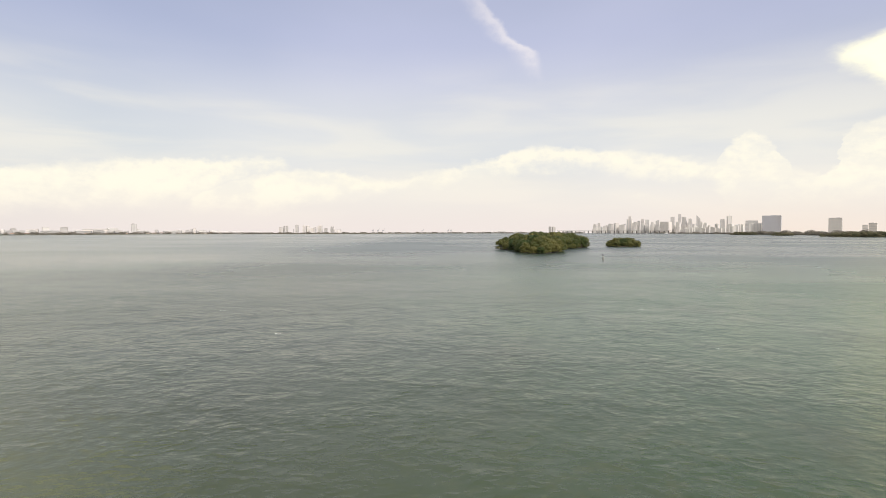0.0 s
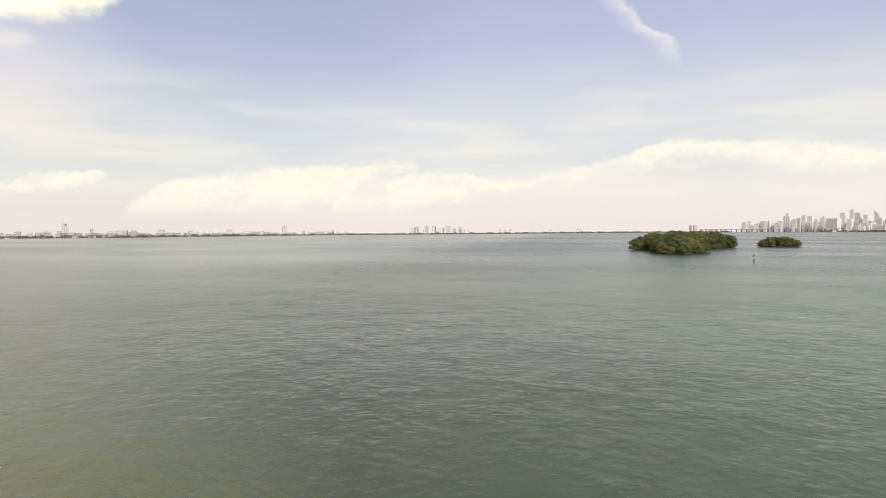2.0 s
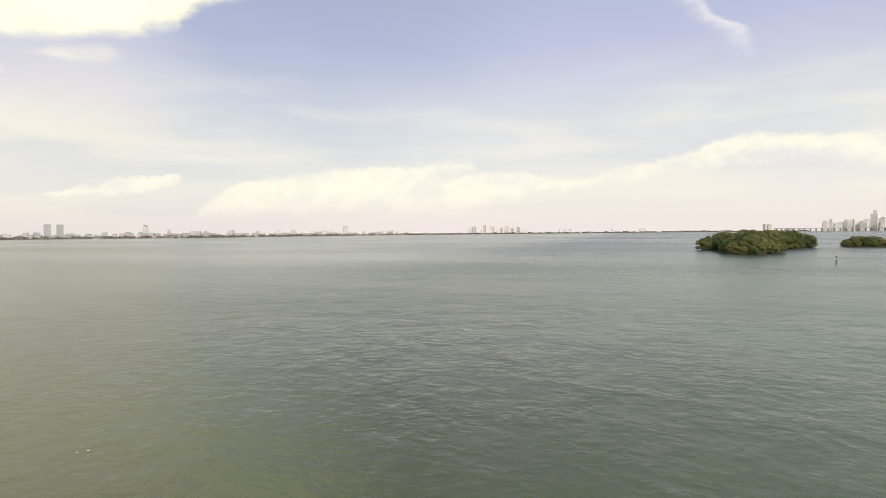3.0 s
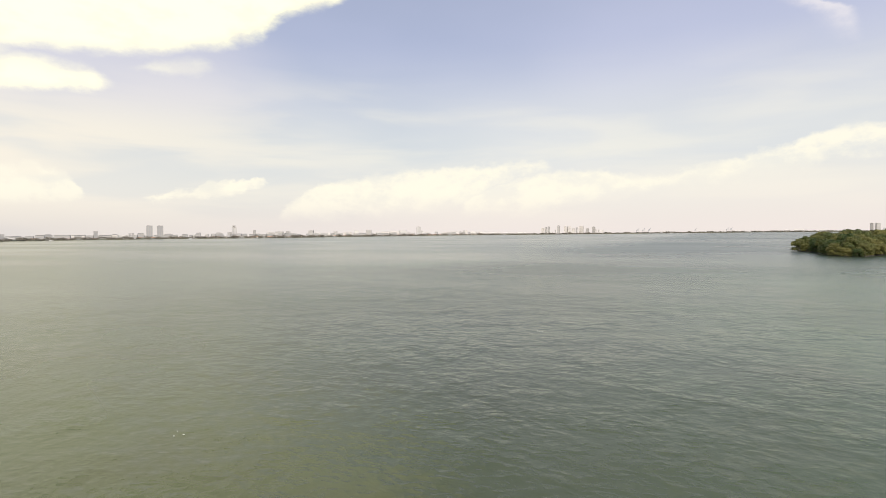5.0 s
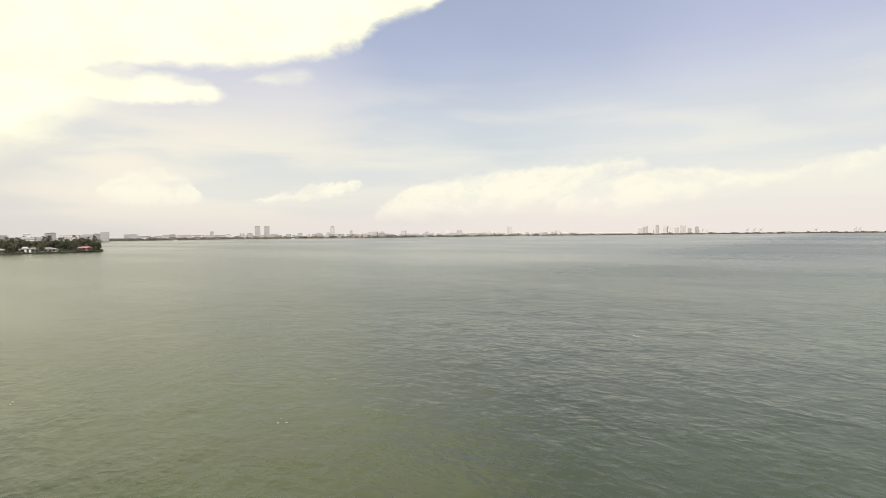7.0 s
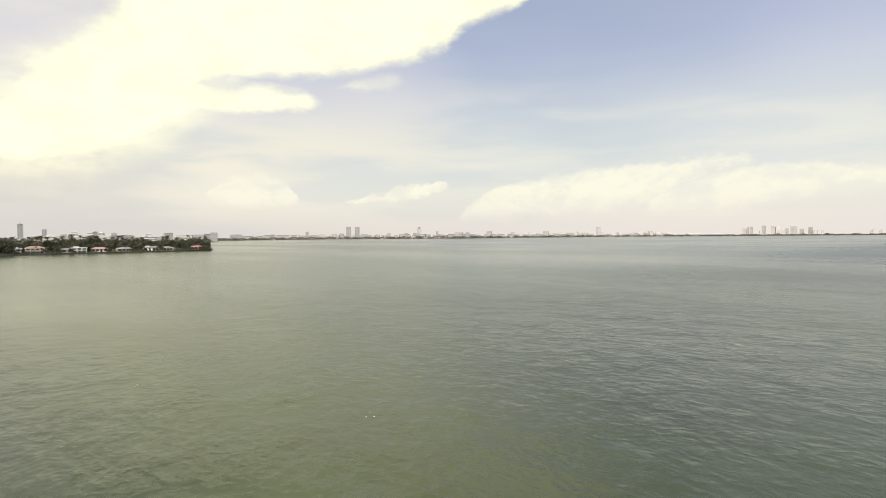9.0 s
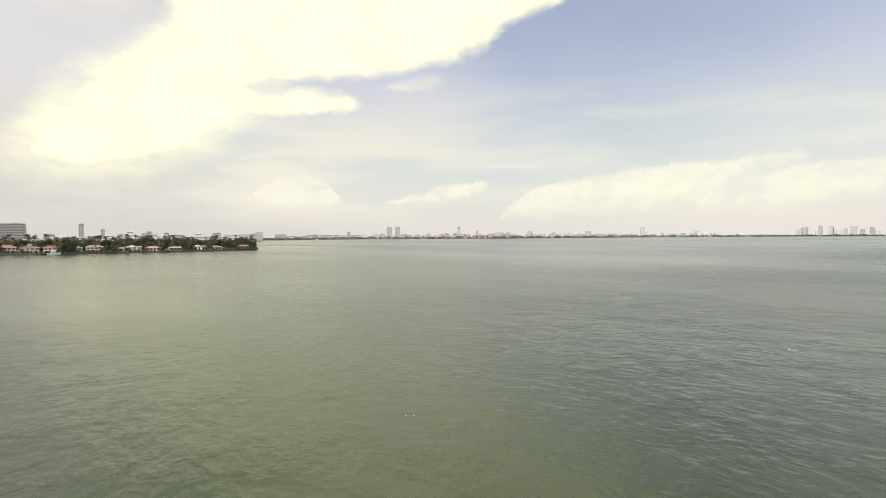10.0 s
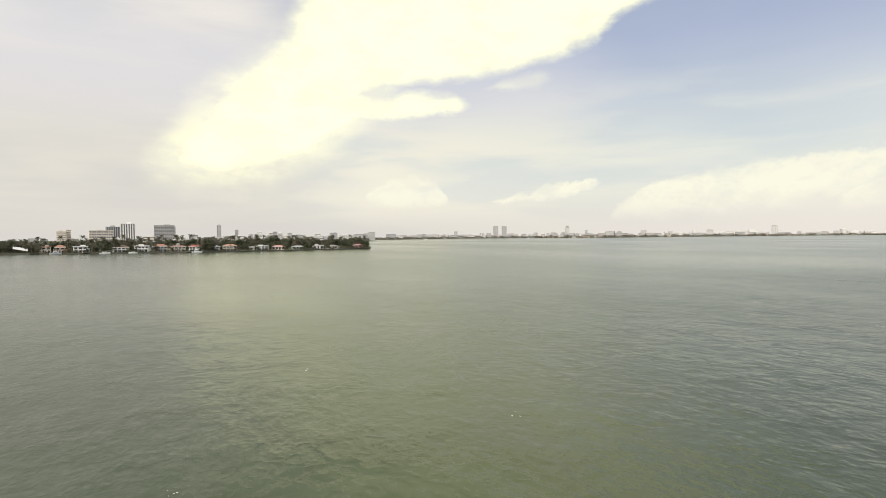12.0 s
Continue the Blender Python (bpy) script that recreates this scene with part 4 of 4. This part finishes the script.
for az, d, w, h in ((-22.0, 3480, 48, 13), (-20.6, 3530, 36, 13), (-19.0, 3560, 52, 13), (-21.3, 3520, 26, 16)):
    shed(az, d, w, h, FACADES["white"], "low white waterfront building among trees")


# ---- waterfront houses of the point ----
def window(parent, x, z, w, h, y):
    frame_ob = part("window", boxed(x - w / 2 - 0.12, x + w / 2 + 0.12, y - 0.10, y + 0.02, z - 0.12, z + h + 0.12), RENDERED["white"], parent)
    part("pane", boxed(x - w / 2, x + w / 2, y - 0.14, y - 0.102, z, z + h), GLASS, frame_ob, "dark window glass")


def house(az, d, w, h, style, wall, roof, rng):
    words = {"white": "white", "cream": "cream", "pale": "pale grey", "sand": "sand coloured", "pink": "pink", "rose": "rose red", "green": "sage green"}[wall]
    top = {"orange": "orange tile roof", "peach": "peach tile roof", "red": "red tile roof", "pink": "pink tile roof", "rose": "dusky red roof",
           "brown": "brown tile roof", "grey": "grey tile roof", "white": "flat white roof"}[roof]
    root = thing("house", facing(az, d, 1.1, rng.uniform(-8, 8)), f"{words} waterfront villa with a {top} among palms", "house", "waterfront houses")
    h = max(h - 1.1, 4.4)
    deep = 11.0
    x = w / 2
    eaves = h * (0.72 if style == "hip" else 0.9)
    skin = RENDERED[wall]
    part("wall", boxed(-x, x, 0, deep, -1, eaves), skin, root)
    storeys = 2 if eaves > 4.0 else 1
    lift = eaves / storeys
    # a set-back wing makes the outline uneven
    wing = rng.choice((-1, 1))
    part("wing", boxed(wing * x - 1.6, wing * x + 1.6, 2.5, deep - 1, -1, eaves * 0.62), skin, root)
    part("wing_roof", boxed(wing * x - 2.0, wing * x + 2.0, 2.1, deep - 0.6, eaves * 0.62, eaves * 0.62 + 0.5, taper=0.25), ROOFS[roof], root)
    if style == "hip":
        bm = bmesh.new()
        o = 0.8
        low = [bm.verts.new(p) for p in ((-x - o, -o - 0.6, eaves), (x + o, -o - 0.6, eaves), (x + o, deep + o, eaves), (-x - o, deep + o, eaves))]
        ridge = [bm.verts.new((-x * 0.45, deep / 2, h)), bm.verts.new((x * 0.45, deep / 2, h))]
        bm.faces.new(low[::-1])
        bm.faces.new((low[0], low[1], ridge[1], ridge[0]))
        bm.faces.new((low[2], low[3], ridge[0], ridge[1]))
        bm.faces.new((low[1], low[2], ridge[1]))
        bm.faces.new((low[3], low[0], ridge[0]))
        part("roof", bm, ROOFS[roof], root)
        part("fascia", boxed(-x - o, x + o, -o - 0.62, deep + o, eaves - 0.28, eaves - 0.003), RENDERED["white"], root)
    else:
        part("roof", boxed(-x - 0.6, x + 0.6, -1.2, deep + 0.4, eaves, eaves + 0.4), ROOFS[roof], root)
        c = rng.uniform(-0.25, 0.25) * w
        part("roof_room", boxed(c - 0.18 * w, c + 0.18 * w, 2, 6, eaves + 0.4, h + 0.9), skin, root)
    count = max(2, int(w / 3.2))
    for s in range(storeys):
        for k in range(count):
            wx = -x + (k + 0.5) * w / count
            if s == 0 and k == count // 2:
                part("door", boxed(wx - 0.85, wx + 0.85, -0.08, 0.02, 0.0, lift * 0.74), DARK_PAINT, root, "dark terrace door")
            elif s == 0 and storeys == 2:
                # dark panel put in for the shade inside the open ground floor
                part("terrace_window", boxed(wx - w / count * 0.41, wx + w / count * 0.41, -0.14, -0.02, 0.05, lift * 0.78), GLASS, root, "wide dark glass panel standing in for the shaded veranda opening")
            else:
                window(root, wx, s * lift + lift * 0.16, w / count * 0.68, lift * 0.58, 0.0)
    # veranda with columns
    part("balcony", boxed(-x + 0.3, x - 0.3, -2.2, -0.15, lift - 0.22 if storeys == 2 else -0.05, lift if storeys == 2 else 0.12), skin, root)
    if storeys == 2:
        for k in range(4):
            cx = -x + 0.7 + (w - 1.4) * k / 3
            part("column", boxed(cx - 0.18, cx + 0.18, -2.1, -1.74, -0.5, lift - 0.22), RENDERED["white"], root)
        part("railing", boxed(-x + 0.3, x - 0.3, -2.2, -2.1, lift + 0.75, lift + 0.85), RENDERED["white"], root)
    if wall == "cream" and roof == "brown":
        part("cupola", boxed(-1.6, 1.6, deep / 2 - 1.6, deep / 2 + 1.6, h - 0.6, h + 0.9), RENDERED["white"], root, "small white roof lantern")
        part("cupola_roof", boxed(-2.2, 2.2, deep / 2 - 2.2, deep / 2 + 2.2, h + 0.9, h + 1.7, taper=1.6), ROOFS["grey"], root)
    part("terrace", boxed(-x - 1.0, x + 1.0, -5.0, -0.02, -0.5, 0.06), SEAWALL, root)
    return root


HOUSES = [
    (-98.16, 680, 8, 8, 'flat', 'cream', 'red'),
    (-97.19, 671, 8, 9, 'hip', 'pink', 'orange'),
    (-95.72, 657, 12, 8, 'flat', 'white', 'white'),
    (-92.61, 645, 14, 8, 'hip', 'white', 'brown'),
    (-91.01, 640, 13, 8, 'flat', 'white', 'white'),
    (-89.45, 632, 13, 9, 'hip', 'pale', 'orange'),
    (-87.94, 625, 14, 8, 'hip', 'cream', 'brown'),
    (-86.39, 618, 13, 8, 'hip', 'white', 'red'),
    (-84.65, 620, 8, 6, 'flat', 'white', 'white'),
    (-83.33, 623, 14, 8, 'hip', 'cream', 'peach'),
    (-81.14, 627, 9, 5, 'hip', 'cream', 'grey'),
    (-80.22, 628, 12, 6, 'flat', 'white', 'white'),
    (-78.72, 631, 13, 6, 'hip', 'cream', 'pink'),
    (-76.83, 636, 12, 5, 'hip', 'green', 'grey'),
    (-74.75, 642, 12, 5, 'flat', 'white', 'white'),
    (-73.37, 648, 13, 4, 'hip', 'cream', 'grey'),
    (-70.80, 666, 12, 6, 'hip', 'rose', 'rose'),
]
for az, d, w, h, style, wall, roof in HOUSES:
    house(az, d, w, h, style, wall, roof, dice)


def boat_shed():
    root = thing("boat_shed", facing(-99.9, 690, 0.3), "open boat shed with a sloping white metal roof over the water", "shed")
    bm = boxed(-6, 6, -5, 5, 5.2, 5.5)
    for v in bm.verts:
        v.co.z += -v.co.x * 0.22 + v.co.y * 0.24
    part("roof", bm, RENDERED["white"], root)
    for x in (-5, 5):
        for y in (-4.5, 4.5):
            part("post", tube(bmesh.new(), [(x, y, -1.6), (x, y, 5.2 - x * 0.22 + y * 0.24)], [0.16, 0.14]), TIMBER, root)


boat_shed()


def boat(az, d, size, turn, cabin, label):
    root = thing("motor_boat", facing(az, d, 0.0, turn, size), label, "boat", "moored boats")
    bm = bmesh.new()
    sections = []
    for k in range(9):
        s = k / 8
        y = 1.35 * (1 - max(0, (s - 0.45) / 0.55) ** 2.2)
        top = 1.25 + 0.7 * s ** 2
        x = -5 + 10 * s
        y = max(y, 0.03)
        sections.append([bm.verts.new(p) for p in ((x, -y, top), (x, -y * 0.82, 0.2), (x, 0, -0.45 + 0.5 * s ** 3), (x, y * 0.82, 0.2), (x, y, top))])
    for a, b in zip(sections, sections[1:]):
        for i in range(4):
            bm.faces.new((a[i], b[i], b[i + 1], a[i + 1]))
        bm.faces.new((a[4], b[4], b[0], a[0]))
    bm.faces.new(sections[0])
    bm.faces.new(sections[-1][::-1])
    part("hull", bm, BOAT_WHITE, root)
    part("cabin", boxed(-2.4, 1.8, -1.0, 1.0, 1.3, 1.4 + cabin, taper=0.25), BOAT_WHITE, root)
    part("windscreen", boxed(-1.9, 1.5, -1.03, 1.03, 1.55 + 0.25 * cabin, 1.5 + 0.7 * cabin, taper=0.12), GLASS, root, "dark wrap-around window")
    if cabin > 1.4:
        part("flybridge", boxed(-1.8, 0.6, -0.8, 0.8, 1.4 + cabin, 2.1 + cabin, taper=0.1), BOAT_WHITE, root)
        part("hardtop", boxed(-2.0, 0.8, -0.9, 0.9, 3.6 + cabin, 3.75 + cabin), BOAT_WHITE, root)
        for px in (-1.7, 0.5):
            part("post", boxed(px - 0.06, px + 0.06, -0.75, -0.63, 2.1 + cabin, 3.6 + cabin), BOAT_WHITE, root)


for az, d, size, turn, cabin in ((-97.5, 653, 1.0, 10, 1.6), (-93.9, 632, 0.95, -5, 1.0), (-91.7, 624, 0.8, 175, 0.9),
                                 (-86.3, 599, 1.0, 6, 1.5)):
    boat(az, d, size, turn, cabin, "white motor boat moored at a seawall")


for az, d, size, turn, cabin in ((22.6, 3900, 2.4, 12, 1.6), (20.7, 3500, 1.8, 170, 1.0), (-52.6, 2480, 1.6, 8, 1.2), (-63.5, 2330, 1.3, 175, 1.0)):
    boat(az, d, size, turn, cabin, "white motor yacht under way on the open bay")


def dock(az, d, w):
    root = thing("dock", facing(az, d, 0.0), "small grey timber dock on piles", "dock", "docks")
    count = int(w / 0.5)
    data = mesh_of("plank", boxed(-0.23, 0.23, 0, 6.0, 1.15, 1.25), TIMBER)
    for k in range(count):
        part("plank", data, TIMBER, root).location = (-w / 2 + (k + 0.5) * 0.5, 0, 0)
    for x in (-w / 2 + 0.3, 0, w / 2 - 0.3):
        part("pile", tube(bmesh.new(), [(x, 0.5, -1.5), (x, 0.5, 2.2)], [0.18, 0.16]), TIMBER, root)
        part("pile", tube(bmesh.new(), [(x, 5.0, -1.5), (x, 5.0, 1.15)], [0.18, 0.16]), TIMBER, root)


for az, d, w in ((-98.9, 669, 14), (-95.5, 636, 9), (-92.0, 624, 8), (-87.0, 602, 7), (-82.0, 608, 6), (-77.4, 615, 6)):
    dock(az, d, w)


# ---- palms and garden trees ----
def palm(seed, height):
    rng = random.Random(seed)
    tree = thing("palm_tree", Matrix(), "tall coconut palm with a ragged grey-green crown", "palm tree", "palms")
    lean = rng.uniform(-0.12, 0.12)
    pts = [(lean * height * (k / 5) ** 1.6, 0.02 * height * math.sin(k), height * k / 5) for k in range(6)]
    part("trunk", tube(bmesh.new(), [(0, 0, -0.8)] + pts[1:], [0.30, 0.22, 0.19, 0.17, 0.15, 0.14]), BARK, tree)
    head = Vector(pts[-1])
    verts, faces = [], []
    fronds = 30
    for k in range(fronds):
        a = 2.4 * k + rng.uniform(-0.3, 0.3)
        rise = rng.uniform(-0.45, 1.35)
        length = rng.uniform(2.3, 3.8)
        out = Vector((math.cos(a), math.sin(a), 0))
        side = Vector((-math.sin(a), math.cos(a), 0))
        rib = []
        for i in range(9):
            s = i / 8
            rib.append(head + out * length * s * math.cos(rise * (1 - 0.4 * s)) + Vector((0, 0, length * (math.sin(rise) * s - 0.5 * s * s))))
        for i in range(8):
            for sign in (-1, 1):
                p, q = rib[i], rib[i + 1]
                reach = 0.55 * math.sin(math.pi * (0.12 + 0.8 * (i + 0.5) / 8))
                tip = side * sign * reach + Vector((0, 0, -0.45 * reach)) + out * 0.35
                n = len(verts)
                verts += [p, q, q.lerp(p, 0.3) + tip, p.lerp(q, 0.1) + tip * 0.9]
                faces.append((n, n + 1, n + 2, n + 3))
    data = bpy.data.meshes.new("crown")
    data.from_pydata([tuple(v) for v in verts], [], faces)
    data.materials.append(PALM_LEAF)
    part("crown", data, None, tree)
    return tree


def garden_tree(seed, height, spread):
    rng = random.Random(seed)
    tree = thing("garden_tree", Matrix(), "dark green broadleaf garden tree with a dense crown", "tree", "garden trees")
    bm = tube(bmesh.new(), [(0, 0, -0.8), (0.1, 0, height * 0.3), (0.3, 0.1, height * 0.55)], [0.42, 0.32, 0.2])
    for k in range(4):
        a = 1.57 * k + rng.uniform(-0.4, 0.4)
        tube(bm, [(0.1, 0, height * 0.3), (spread * 0.5 * math.cos(a), spread * 0.5 * math.sin(a), height * 0.65)], [0.2, 0.08], 5)
    part("trunk", bm, BARK, tree)
    lumps = []
    for k in range(20):
        a, r = rng.uniform(0, 6.28), spread * math.sqrt(rng.uniform(0, 0.8))
        rad = rng.uniform(0.25, 0.42) * spread
        lumps.append((r * math.cos(a), r * math.sin(a), height * rng.uniform(0.2, 0.95) - rad * 0.5 * (r / spread), rad, rad * 0.85))
    part("crown", leaf_cloud("crown", lumps, 2300, 0.72, BROADLEAF, seed, 0.4), None, tree)
    return tree


def shrub(seed):
    """A waterfront shrub, broader than high."""
    rng = random.Random(seed)
    bush = thing("garden_shrub", Matrix(), "dark green rounded shrub behind the seawall", "shrub", "waterfront shrubs")
    bm = bmesh.new()
    lumps = []
    for k in range(6):
        a, r = 1.05 * k + rng.uniform(-0.3, 0.3), rng.uniform(0.3, 1.1)
        tube(bm, [(0, 0, -0.3), (0.6 * r * math.cos(a), 0.6 * r * math.sin(a), 0.9)], [0.06, 0.02], 5)
        lumps.append((r * math.cos(a), r * math.sin(a), rng.uniform(0.6, 1.3), rng.uniform(0.55, 0.85), rng.uniform(0.5, 0.75)))
    part("stems", bm, BARK, bush)
    part("crown", leaf_cloud("crown", lumps, 420, 0.34, BROADLEAF, seed, 0.05), None, bush)
    return bush


SHRUBS = [shrub(s) for s in (51, 52)]
shrubs_used = [False] * 2
PALMS = [palm(s, hgt) for s, hgt in ((31, 12.0), (32, 13.5), (33, 15.0), (34, 10.0))]
GARDEN = [garden_tree(s, 12.0, 5.6) for s in (41, 42, 43)]
palms_used, garden_used = [False] * 4, [False] * 3
grow = random.Random(8)


def point_front(az):
    return float(np.interp(az, [a for a, d in POINT], [d for a, d in POINT]))


house_azimuths = [row[0] for row in HOUSES]
az = -110.0
while az < -69.9:
    front = point_front(az)
    for back in (30, 46, 62, 80):
        a = az + grow.uniform(-0.4, 0.4)
        if a > -69.75:
            continue
        plant(GARDEN, garden_used, a, front + back + grow.uniform(-6, 6), 1.1, grow.uniform(0.64, 1.1), grow, 1.0)
        for k in range(2 if back == 30 else 1):
            plant(PALMS, palms_used, a + grow.uniform(-0.4, 0.4), front + back + grow.uniform(-9, 9), 1.1, grow.uniform(0.7, 1.12), grow)
    plant(GARDEN, garden_used, az + grow.uniform(-0.3, 0.3), front + grow.uniform(24, 30), 1.1, grow.uniform(0.45, 0.65), grow)
    # palms and bushes in the gaps between the houses
    if min(abs(az - h) for h in house_azimuths) > 0.55:
        plant(PALMS, palms_used, az, front + grow.uniform(4, 10), 1.1, grow.uniform(0.5, 0.9), grow)
        plant(GARDEN, garden_used, az + 0.15, front + grow.uniform(6, 16), 1.1, grow.uniform(0.4, 0.75), grow)
    az += 0.8
for h in house_azimuths:
    for side in grow.sample((-1, 1), 1):
        plant(GARDEN, garden_used, h + side * grow.uniform(0.45, 0.7), point_front(h) + grow.uniform(3, 7), 1.1, grow.uniform(0.22, 0.42), grow)
        if grow.random() < 0.9:
            plant(PALMS, palms_used, h + side * grow.uniform(0.2, 0.6), point_front(h) + grow.uniform(3, 6), 1.1, grow.uniform(0.35, 0.6), grow)
for az, d, size in ((-105.5, 733, 1.2), (-104.9, 730, 1.1), (-104.0, 728, 1.15), (-103.1, 722, 1.0), (-102.2, 718, 1.1), (-101.3, 712, 0.95), (-100.5, 712, 1.05), (-85.3, 616, 1.05), (-85.9, 620, 0.9), (-103.0, 715, 1.0), (-102.0, 712, 0.8), (-100.9, 705, 0.9), (-104.5, 728, 1.0), (-98.7, 690, 0.6), (-100.8, 698, 0.75), (-101.4, 700, 0.8), (-102.4, 705, 0.75),
                     (-103.4, 712, 0.85), (-104.2, 716, 0.8), (-105.2, 724, 0.9)):
    plant(GARDEN, garden_used, az, d, 1.1, size, grow)
# shrubs along the waterfront
az = -104.0
while az < -69.6:
    if grow.random() < 0.72:
        plant(SHRUBS, shrubs_used, az, point_front(az) + grow.uniform(1.8, 4.0), 1.0, grow.uniform(0.6, 1.3), grow)
    if grow.random() < 0.25:
        plant(PALMS, palms_used, az + 0.1, point_front(az) + grow.uniform(2.5, 6.0), 1.0, grow.uniform(0.32, 0.62), grow)
    az += grow.uniform(0.15, 0.36)
for az, d, size in ((-69.6, 680, 0.62), (-69.75, 684, 0.8), (-69.95, 675, 0.55), (-69.5, 690, 0.7)):
    plant(PALMS, palms_used, az, d, 1.1, size, grow)


# ---- small white houses along the far west shore ----
def cottage(az, d, w, h, wall, roof):
    root = thing("shore_house", facing(az, d, 1.5), "small pale waterfront house on the far shore", "house", "far shore houses")
    part("wall", boxed(-w / 2, w / 2, 0, 9, -1, h * 0.65), wall, root)
    part("roof", boxed(-w / 2 - 0.6, w / 2 + 0.6, -0.6, 9.6, h * 0.65, h, taper=min(3.2, w * 0.3)), roof, root)
    for k in (-1, 1):
        part("window", boxed(k * w * 0.25 - w * 0.13, k * w * 0.25 + w * 0.13, -0.1, -0.02, h * 0.15, h * 0.5), GLASS, root, "dark window glass")


shore = random.Random(17)
az = -67.5
while az < -21:
    d = float(np.interp(az, [a for a, r in WEST_SHORE], [r for a, r in WEST_SHORE]))
    cottage(az, d + shore.uniform(5, 60), shore.uniform(10, 24), shore.uniform(5.0, 8.0), RENDERED[shore.choice(("cream", "pale", "green", "pale"))],
            ROOFS[shore.choice(("brown", "grey", "peach", "grey"))])
    az += shore.uniform(0.35, 1.0)


# ---- channel markers ----
def channel_marker(az, d, high):
    root = thing("channel_marker", facing(az, d), "dark timber channel marker post with a small weathered white board", "marker", "channel markers")
    part("post", tube(bmesh.new(), [(0, 0, -1.5), (0, 0, high * 0.98)], [0.26, 0.22], 9), DARK_PAINT, root)
    part("board", boxed(-0.42, 0.42, -0.36, -0.27, high * 0.42, high * 0.66), SIGN_WHITE, root)
    part("cap", tube(bmesh.new(), [(0, 0, high * 0.9), (0, 0, high)], [0.5, 0.32], 9), DARK_PAINT, root)
    part("collar", tube(bmesh.new(), [(0, 0, 0.1), (0, 0, 0.7)], [0.42, 0.36], 9), TIMBER, root)


channel_marker(16.62, 296, 3.0)
channel_marker(33.66, 1060, 4.6)


# ---- foam flecks on the chop ----
def foam():
    rng = np.random.default_rng(77)
    verts, faces = [], []
    for k in range(16):
        d, a = 28 + 120 * rng.random() ** 1.6, rng.uniform(-105, 45)
        mid = place(a, d, 0.02)
        for j in range(rng.integers(2, 6)):
            c = mid + Vector((rng.normal() * 0.35, rng.normal() * 0.25, 0.005 * j))
            r = rng.uniform(0.03, 0.10)
            n = len(verts)
            for i in range(7):
                t = 2 * math.pi * i / 7
                w = r * rng.uniform(0.5, 1.2)
                verts.append((c.x + 1.5 * w * math.cos(t), c.y + w * math.sin(t), c.z))
            verts.append((c.x, c.y, c.z + 0.05))
            faces += [(n + i, n + (i + 1) % 7, n + 7) for i in range(7)]
    data = bpy.data.meshes.new("foam")
    data.from_pydata(verts, [], faces)
    data.materials.append(FOAM)
    tagged(new("foam", data), "small white foam flecks on the ripples", "foam", kind="stuff")


foam()
